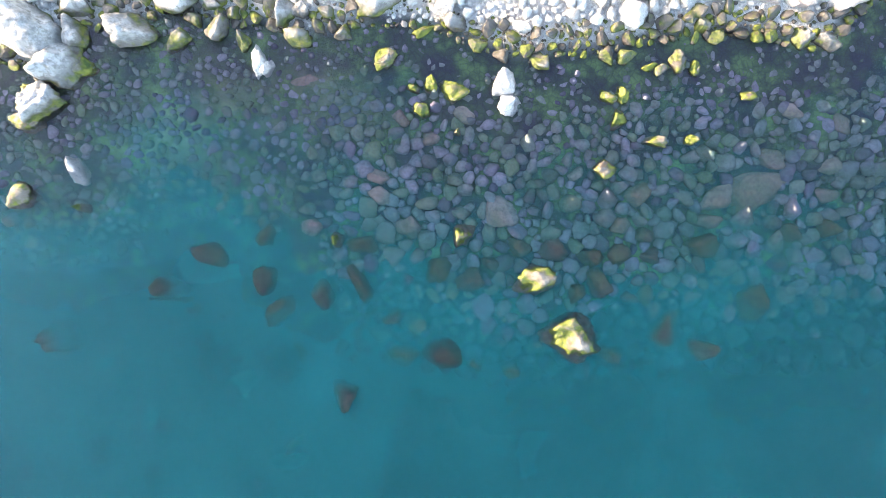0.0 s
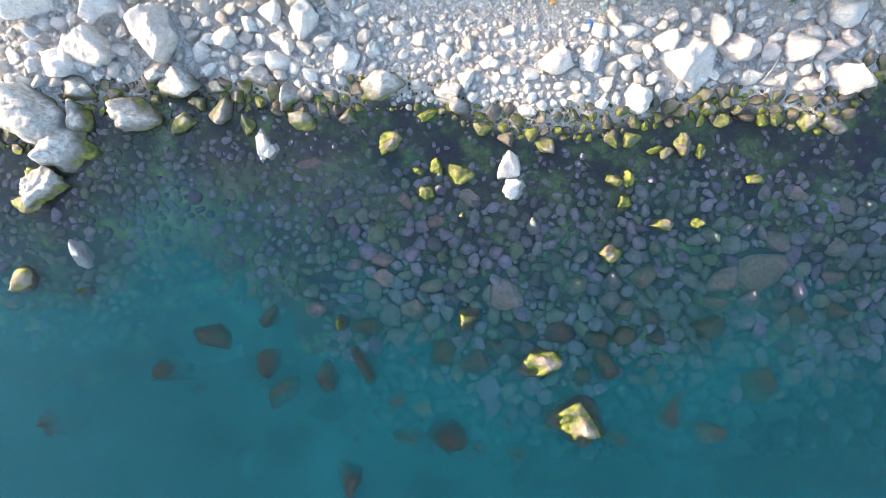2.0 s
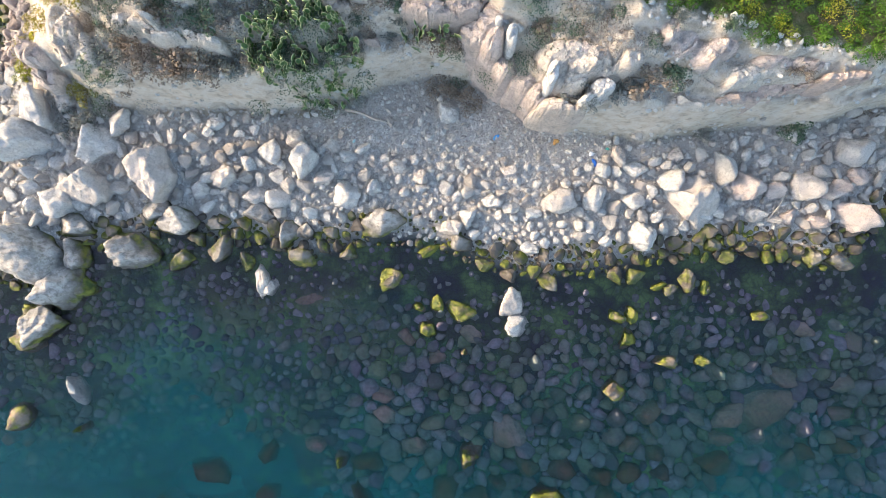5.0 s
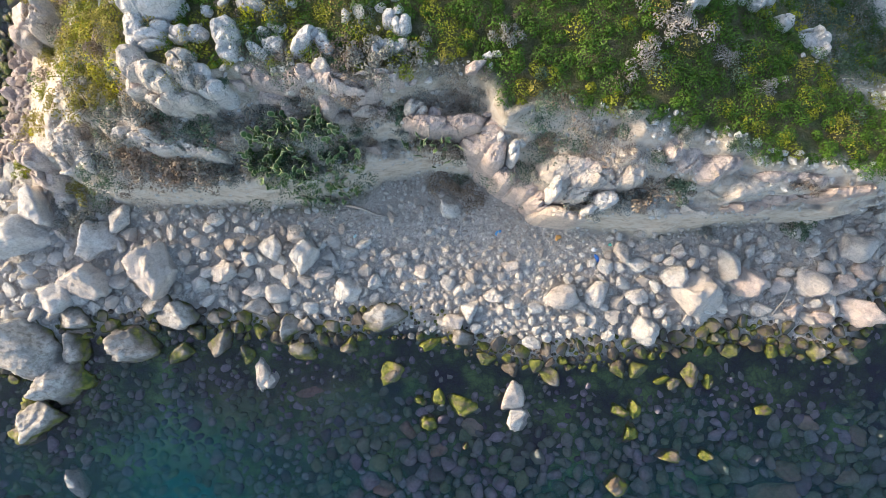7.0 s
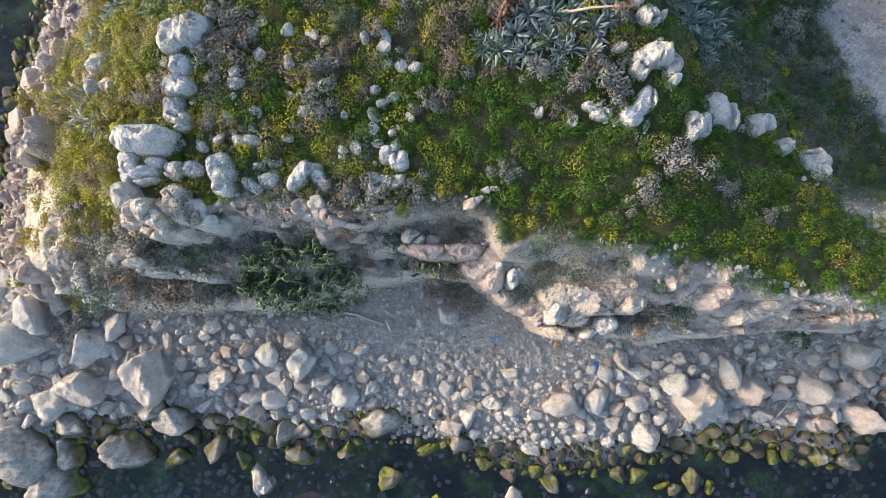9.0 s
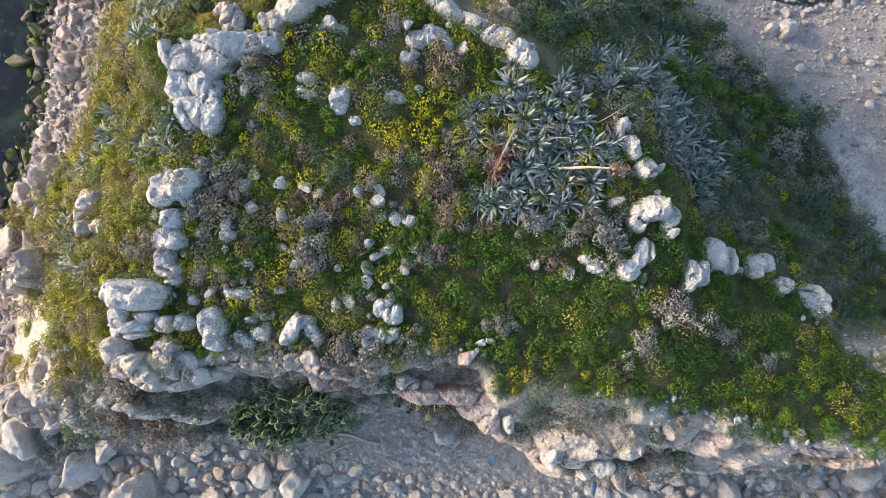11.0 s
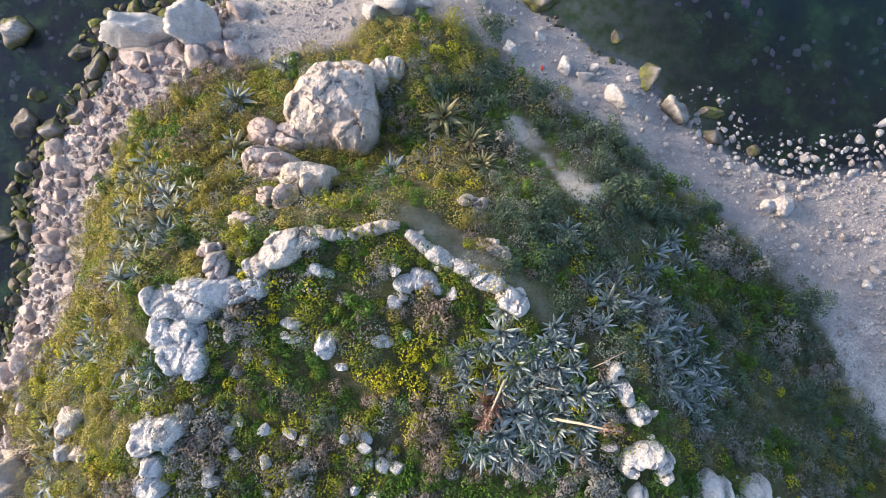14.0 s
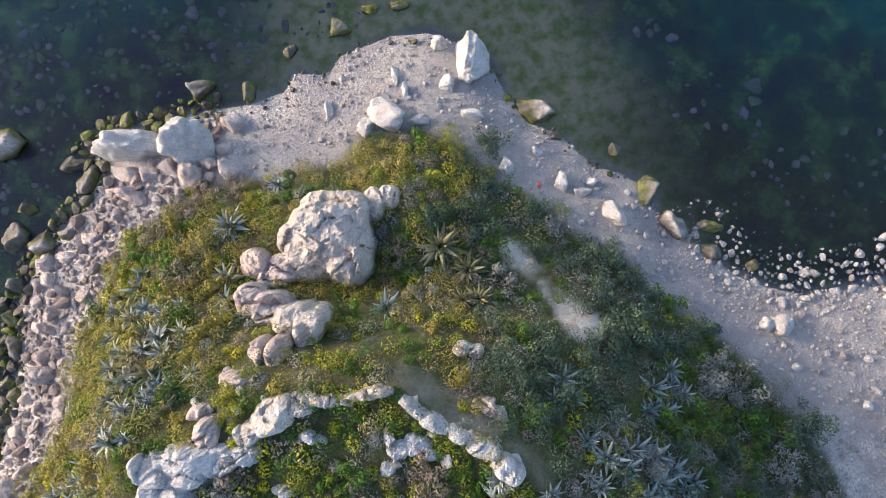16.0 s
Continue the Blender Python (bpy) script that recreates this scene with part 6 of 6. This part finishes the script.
    kind = (np.cumsum(mix / mix.sum(1)[:, None], 1) < pick[:, None]).sum(1).clip(0, 6)
    kind[meadow & (kind == 6) & (rng.rand(len(x)) < 0.88)] = 0
    size = np.array((0.50, 0.48, 0.62, 0.58, 0.46, 0.66, 0.42))[kind] * rng.uniform(0.55, 1.4, len(x)) * (1 + 0.25 * n2)
    return [(name, x[keep & (kind == k)], y[keep & (kind == k)], size[keep & (kind == k)]) for k, name in enumerate(names)]


COVER = {"green": (LEAF_GREEN, 190, 0.095, 0.9, "fresh green leafy ground cover"), "lime": (LEAF_LIME, 190, 0.09, 0.9, "yellow-green leafy ground cover"),
         "olive": (LEAF_OLIVE, 225, 0.085, 1.25, "olive-brown low scrub"), "grey": (LEAF_GREY, 225, 0.08, 1.1, "grey-green low scrub"),
         "dry": (LEAF_DRY, 200, 0.08, 0.9, "dry straw-coloured grass and twigs"), "dark": (LEAF_DARK, 225, 0.09, 1.2, "dark green low scrub"),
         "flower": (PETAL, 110, 0.085, 1.0, "patches of small yellow flowers")}
crng = np.random.RandomState(5)
for name, x, y, size in cover(crng):
    material, count, leaf, lift, label = COVER[name]
    z = ground_at(x, y)
    n = len(x) * count
    out = crng.normal(size=(n, 3))
    out /= np.linalg.norm(out, axis=1)[:, None]
    out[:, 2] = np.abs(out[:, 2])
    big = np.repeat(size, count)[:, None]
    spots = np.stack([np.repeat(x, count), np.repeat(y, count), np.repeat(z, count) - 0.03], -1) + out * big * crng.uniform(0.78, 1.06, (n, 1)) * (1, 1, lift)
    long = leaf * crng.uniform(0.7, 1.35, n)
    tagged(new("ground_cover", many_leaves("ground_cover", spots, out + 0.2 * crng.normal(size=out.shape), long, long * 0.65, material, crng)),
           label, "plants", kind="stuff")
    if name == "flower":
        spots = spots - (0, 0, 0.05)
        tagged(new("ground_cover", many_leaves("ground_cover", spots, out + (0, 0, 0.5) + 0.45 * crng.normal(size=out.shape), long * 1.5, long * 0.8, LEAF_LIME, crng)),
               "yellow-green leaves under the flowers", "plants", kind="stuff")


# ---- driftwood and litter ----
def driftwood(line, thick, label):
    return tagged(new("driftwood", mesh_from("driftwood", *rod(line, thick, thick * 0.55, 7), DRIFT)), label, "driftwood", "driftwood")


def lying(points, up):
    return [(x, y, ground_at([x], [y])[0] + up) for x, y in points]


driftwood(lying([(-5.8, 21.3), (-5.0, 21.15), (-4.2, 20.8), (-3.3, 20.6)], 0.1), 0.09, "long bleached driftwood branch on the shingle")
driftwood(lying([(-6.2, 20.2), (-5.6, 20.5), (-4.9, 20.8)], 0.07), 0.05, "thin bleached driftwood stick on the shingle")
driftwood(lying([(-6.6, 20.6), (-6.1, 21.0)], 0.06), 0.045, "short bleached driftwood stick on the shingle")
driftwood(lying([(-5.9, 19.9), (-5.4, 20.0), (-4.8, 20.35)], 0.06), 0.04, "thin grey driftwood stick on the shingle")
driftwood(lying([(3.1, 19.9), (3.9, 20.2)], 0.06), 0.035, "thin grey driftwood stick on the shingle")
driftwood(lying([(18.3, 15.0), (18.9, 15.8), (19.2, 16.6)], 0.35), 0.05, "grey driftwood stick leaning on boulders")
driftwood(lying([(11.6, 19.0), (12.4, 19.3)], 0.06), 0.04, "thin grey driftwood stick on the shingle")


def litter(x, y, long, wide, high, colour, label, name, turn=0):
    """A crumpled piece of plastic."""
    pts, tris = stone_points(rng, 3, 7, 5.0, 0.09)
    z = ground_at([x], [y])[0]
    ob = new(name, mesh_from(name, pts * (long / 2, wide / 2, high / 2), tris, plain(name + "_plastic", colour, 0.4, 0.2)))
    ob.matrix_world = pose(x, y, z + high * 0.45, 0, 0, turn)
    return tagged(ob, label, "litter")


litter(2.7, 19.7, 0.5, 0.3, 0.16, (0.10, 0.35, 0.68), "crumpled light blue plastic bag on the shingle", "plastic_bag", 30)
litter(6.0, 19.4, 0.5, 0.4, 0.2, (0.62, 0.33, 0.10), "rusty orange plastic tub on the shingle", "plastic_tub")
litter(8.2, 18.25, 0.32, 0.55, 0.2, (0.04, 0.16, 0.55), "dark blue plastic crate piece on the shingle", "plastic_crate", 20)
litter(8.1, 18.75, 0.36, 0.3, 0.18, (0.78, 0.80, 0.82), "white plastic canister on the shingle", "canister")
litter(-5.4, 19.6, 0.36, 0.22, 0.14, (0.45, 0.70, 0.72), "pale turquoise plastic piece by the driftwood", "plastic_piece", 60)
litter(9.0, 19.0, 0.3, 0.2, 0.12, (0.12, 0.45, 0.38), "green plastic scrap on the shingle", "plastic_scrap")
litter(6.3, 51.9, 0.2, 0.34, 0.12, (0.65, 0.06, 0.05), "small red plastic can on the sandy point", "can", 15)


# ---- loose stones, last of all ----
class Stones:
    """Scatters stones that don't overlap, and joins them into meshes."""

    def __init__(self, seed):
        self.rng = np.random.RandomState(seed)
        self.shapes = [stone_points(self.rng, 2, 12, 16.0, 0.03)[0] * (1, self.rng.uniform(0.7, 0.95), self.rng.uniform(0.55, 0.8)) for _ in range(14)]
        self.pebbles = [stone_points(self.rng, 1, 8, 6.0, 0.03)[0] * (1, self.rng.uniform(0.7, 0.95), self.rng.uniform(0.55, 0.8)) for _ in range(8)]
        self.cells = {}
        for x, y, r in ROCK_SPOTS:
            self.take(x, y, r * 0.85)

    def take(self, x, y, r):
        n = int(r / 0.5) + 1
        for i in range(int(x // 0.5) - n, int(x // 0.5) + n + 1):
            for j in range(int(y // 0.5) - n, int(y // 0.5) + n + 1):
                self.cells.setdefault((i, j), []).append((x, y, r))

    def free(self, x, y, r):
        return all((x - a) ** 2 + (y - b) ** 2 > (0.86 * (r + c)) ** 2 for a, b, c in self.cells.get((int(x // 0.5), int(y // 0.5)), ()))

    def scatter(self, area, size_at, keep_at, tries, limit, vary=0.42, most=9.0):
        """Stones (x, y, radius) within a rectangle, biggest first."""
        x0, x1, y0, y1 = area
        x, y = self.rng.uniform(x0, x1, tries), self.rng.uniform(y0, y1, tries)
        _, shore, toe, rim = land(x, y, False)
        r = size_at(x, y, shore, toe) * np.exp(self.rng.normal(0, vary, tries)) / 2
        r = np.minimum(r, most)
        ok = keep_at(x, y, shore, toe) > self.rng.rand(tries)
        out = []
        for k in np.argsort(-r):
            if ok[k] and self.free(x[k], y[k], r[k]):
                out.append((x[k], y[k], r[k]))
                self.take(x[k], y[k], r[k])
                if len(out) >= limit:
                    break
        return out

    def joined(self, name, stones, material, label, fine=False, sink=0.25, soft=False, grow=1.12, top=99):
        shapes, tris = (self.pebbles, BALLS[1][1]) if fine else (self.shapes, BALLS[2][1])
        a = np.array(stones)
        z = np.minimum(ground_at(a[:, 0], a[:, 1]), top - a[:, 2] * (1.35 - sink))
        pts, faces, n = [], [], len(shapes[0])
        for k, (x, y, r) in enumerate(stones):
            t = self.rng.uniform(0, 6.283)
            c, s = math.cos(t), math.sin(t)
            p = shapes[self.rng.randint(len(shapes))] * r * grow
            tilt = self.rng.normal(0, 0.25, 2)
            high = p[:, 2] + p[:, 0] * tilt[0] + p[:, 1] * tilt[1]
            pts.append(np.stack([x + c * p[:, 0] - s * p[:, 1], y + s * p[:, 0] + c * p[:, 1], z[k] + r * (0.62 - sink) + high], -1))
            faces.append(tris + k * n)
        pts, faces = np.concatenate(pts), np.concatenate(faces)
        mesh = bpy.data.meshes.new(name)
        mesh.vertices.add(len(pts))
        mesh.vertices.foreach_set("co", pts.astype(np.float32).ravel())
        mesh.loops.add(faces.size)
        mesh.loops.foreach_set("vertex_index", faces.astype(np.int32).ravel())
        mesh.polygons.add(len(faces))
        mesh.polygons.foreach_set("loop_start", np.arange(0, faces.size, 3, dtype=np.int32))
        mesh.polygons.foreach_set("use_smooth", np.full(len(faces), soft))
        mesh.update()
        mesh.materials.append(material)
        ob = tagged(new(name, mesh), label, "stones", kind="stuff")
        return ob


st = Stones(21)
# south beach: coarse at the water and to the west, finer up the middle
south = st.scatter((-27.5, 34, 11, 23.5), lambda x, y, s, t: 0.66 * np.clip(0.30 + 0.22 * smooth(-3, -10, x) + 0.2 * smooth(5, 12, x) - 0.16 * smooth(3.5, 7, s), 0.2, 0.8) * (1 + 0.2 * waves(x, y, 4.0)),
                   lambda x, y, s, t: (s > -0.5) * (t < 0.15) * (1 - 0.75 * smooth(-2.0, -0.4, t)), 46000, 7600, 0.52, 0.45)
west = st.scatter((-27.5, -12, 23.5, 57.5), lambda x, y, s, t: 0.17 + 0.06 * smooth(1.5, 0, s), lambda x, y, s, t: (s > -0.8) * (t < 0.2), 30000, 6200, 0.62, 0.42)
point = st.scatter((-12, 34, 32, 62), lambda x, y, s, t: 0.15 + 0.05 * smooth(14, 18, x) * smooth(1.5, 0.2, s), lambda x, y, s, t: (s > -2.6 * smooth(13, 17, x) - 0.15) * (t < 0.4) * (0.16 + 0.12 * smooth(0, -1.5, t) * smooth(7, 10, x) + 1.0 * smooth(13, 19, x) * smooth(1.8, 0.3, s) * smooth(-2.6, -0.2, s) + 0.25 * smooth(0.7, 0.0, np.abs(s))), 22000, 5200, 0.5, 0.3)
sunk = st.scatter((-27.5, 27.5, -8, 15), lambda x, y, s, t: 0.40 + 0.014 * np.clip(-s, 0, 20) - 0.1 * smooth(-4, -9, x), lambda x, y, s, t: (s < -0.3) * (s > -20) * np.clip(1.0 - 0.8 * smooth(-5, -9, x) - 0.6 * smooth(-9, -18, s), 0, 1), 44000, 7600, 0.28)
sunk_north = st.scatter((-27.5, 27.5, 26, 64), lambda x, y, s, t: 0.40 + 0 * x, lambda x, y, s, t: (s < -0.5) * (s > -9) * (0.5 * (x < -4) + 0.25 * (x > 12)), 7000, 900, 0.3)
gravel = st.scatter((-27, 33, 13, 23.2), lambda x, y, s, t: 0.15 + 0 * x, lambda x, y, s, t: (s > 0.1) * (t < 0.1) * 0.9, 30000, 9000)
chips = st.scatter((-12, 27, 34, 61), lambda x, y, s, t: 0.10 + 0 * x, lambda x, y, s, t: (s > 0.0) * (t < 0.1) * (0.35 + 0.5 * smooth(0, -3, t)), 20000, 6500)

rubble = []
for x, y, r in [q for q in ROCK_SPOTS if 25.5 < q[1] < 43 and q[0] > -15 or q[1] < 27 and q[1] > 21.5]:
    for _ in range(2):
        a, d, size = st.rng.uniform(0, 6.283), r * st.rng.uniform(1.0, 2.1), st.rng.uniform(0.07, 0.2)
        px, py = x + d * math.cos(a), y + d * math.sin(a)
        if st.free(px, py, size):
            rubble.append((px, py, size))
            st.take(px, py, size)

for x, y, r in st.scatter((-10, 1.5, 28.5, 40.5), lambda x, y, s, t: 0.34 + 0 * x, lambda x, y, s, t: (t > 3) * np.clip(0.15 + 1.2 * waves(x, y, 3.0, 1), 0, 1), 1000, 34, 0.5, 0.26):
    rubble.append((x, y, r))

scree = st.scatter((-20, 26, 19.5, 27), lambda x, y, s, t: 0.15 + 0 * x, lambda x, y, s, t: (t > 0.0) * np.clip(0.3 + 0.9 * waves(x, y, 1.8, 2), 0, 1) * (signed_distance(x, y, RIM) < 0.5), 9000, 2600, 0.5, 0.24)
near = sorted((s for s in south if -4 < s[0] < 12 and 13.8 < s[1] < 20), key=lambda s: -s[2])[:300]
chosen = set(near)
models = [mesh_from("stone", p, BALLS[2][1], STONE_COBBLE_ONE, False) for p in st.shapes]
for x, y, r in near:
    ob = new("stone", models[st.rng.randint(len(models))])
    ob.parent = ground
    ob.matrix_basis = pose(x, y, ground_at([x], [y])[0] + 0.37 * r, *st.rng.normal(0, 12, 2), st.rng.uniform(0, 360)) @ Matrix.Diagonal((r * 1.12, r * 1.12, r * 1.12, 1))


def low(s, edge):
    return ground_at([s[0]], [s[1]])[0] < edge


rest = [s for s in south if s not in chosen]
st.joined("shingle_stones", [s for s in rest if not low(s, 0.28)], STONE_COBBLE, "pale grey rounded limestone cobbles of the beach")
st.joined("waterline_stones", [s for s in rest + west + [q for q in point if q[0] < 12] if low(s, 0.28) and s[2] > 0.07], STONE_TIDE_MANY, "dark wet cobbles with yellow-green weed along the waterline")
st.joined("western_stones", [s for s in west if not low(s, 0.28) and s[2] > 0.11], STONE_PINK, "rosy grey cobbles of the western beach")
st.joined("point_stones", [s for s in point if (s[0] >= 12 or not low(s, 0.28)) and s[2] > 0.1], STONE_CHIP, "scattered grey stones on the sandy point")
st.joined("sunken_stones", [s for s in sunk if s[2] <= 0.21], STONE_SUNK_MANY, "small purple-grey cobbles under shallow water", True, 0.45, True, 1.55, -0.06)
st.joined("sunken_stones", [s for s in sunk if s[2] > 0.21], STONE_SUNK_MANY, "purple-grey and green cobbles under shallow water", sink=0.45, soft=True, grow=1.3, top=-0.2)
st.joined("sunken_stones", sunk_north, STONE_SUNK_MANY, "dark stones under water off the point", sink=0.45, soft=True, grow=1.25, top=-0.14)
st.joined("gravel", gravel, STONE_COBBLE, "fine pale gravel between the cobbles", True)
st.joined("gravel", [s for s in west if not low(s, 0.28) and s[2] <= 0.11], STONE_PINK, "fine rosy gravel of the western beach", True)
st.joined("gravel", chips + [s for s in point if (s[0] >= 12 or not low(s, 0.28)) and s[2] <= 0.1], STONE_CHIP, "fine grey stone chips on the sandy point", True)
st.joined("rubble", rubble, STONE_RUBBLE, "small bleached limestone rubble round the outcrops", sink=0.1, grow=1.3)
st.joined("scree", scree, STONE_RUBBLE, "small limestone rubble lying on the cliff ledges", True, sink=0.15, grow=1.2)
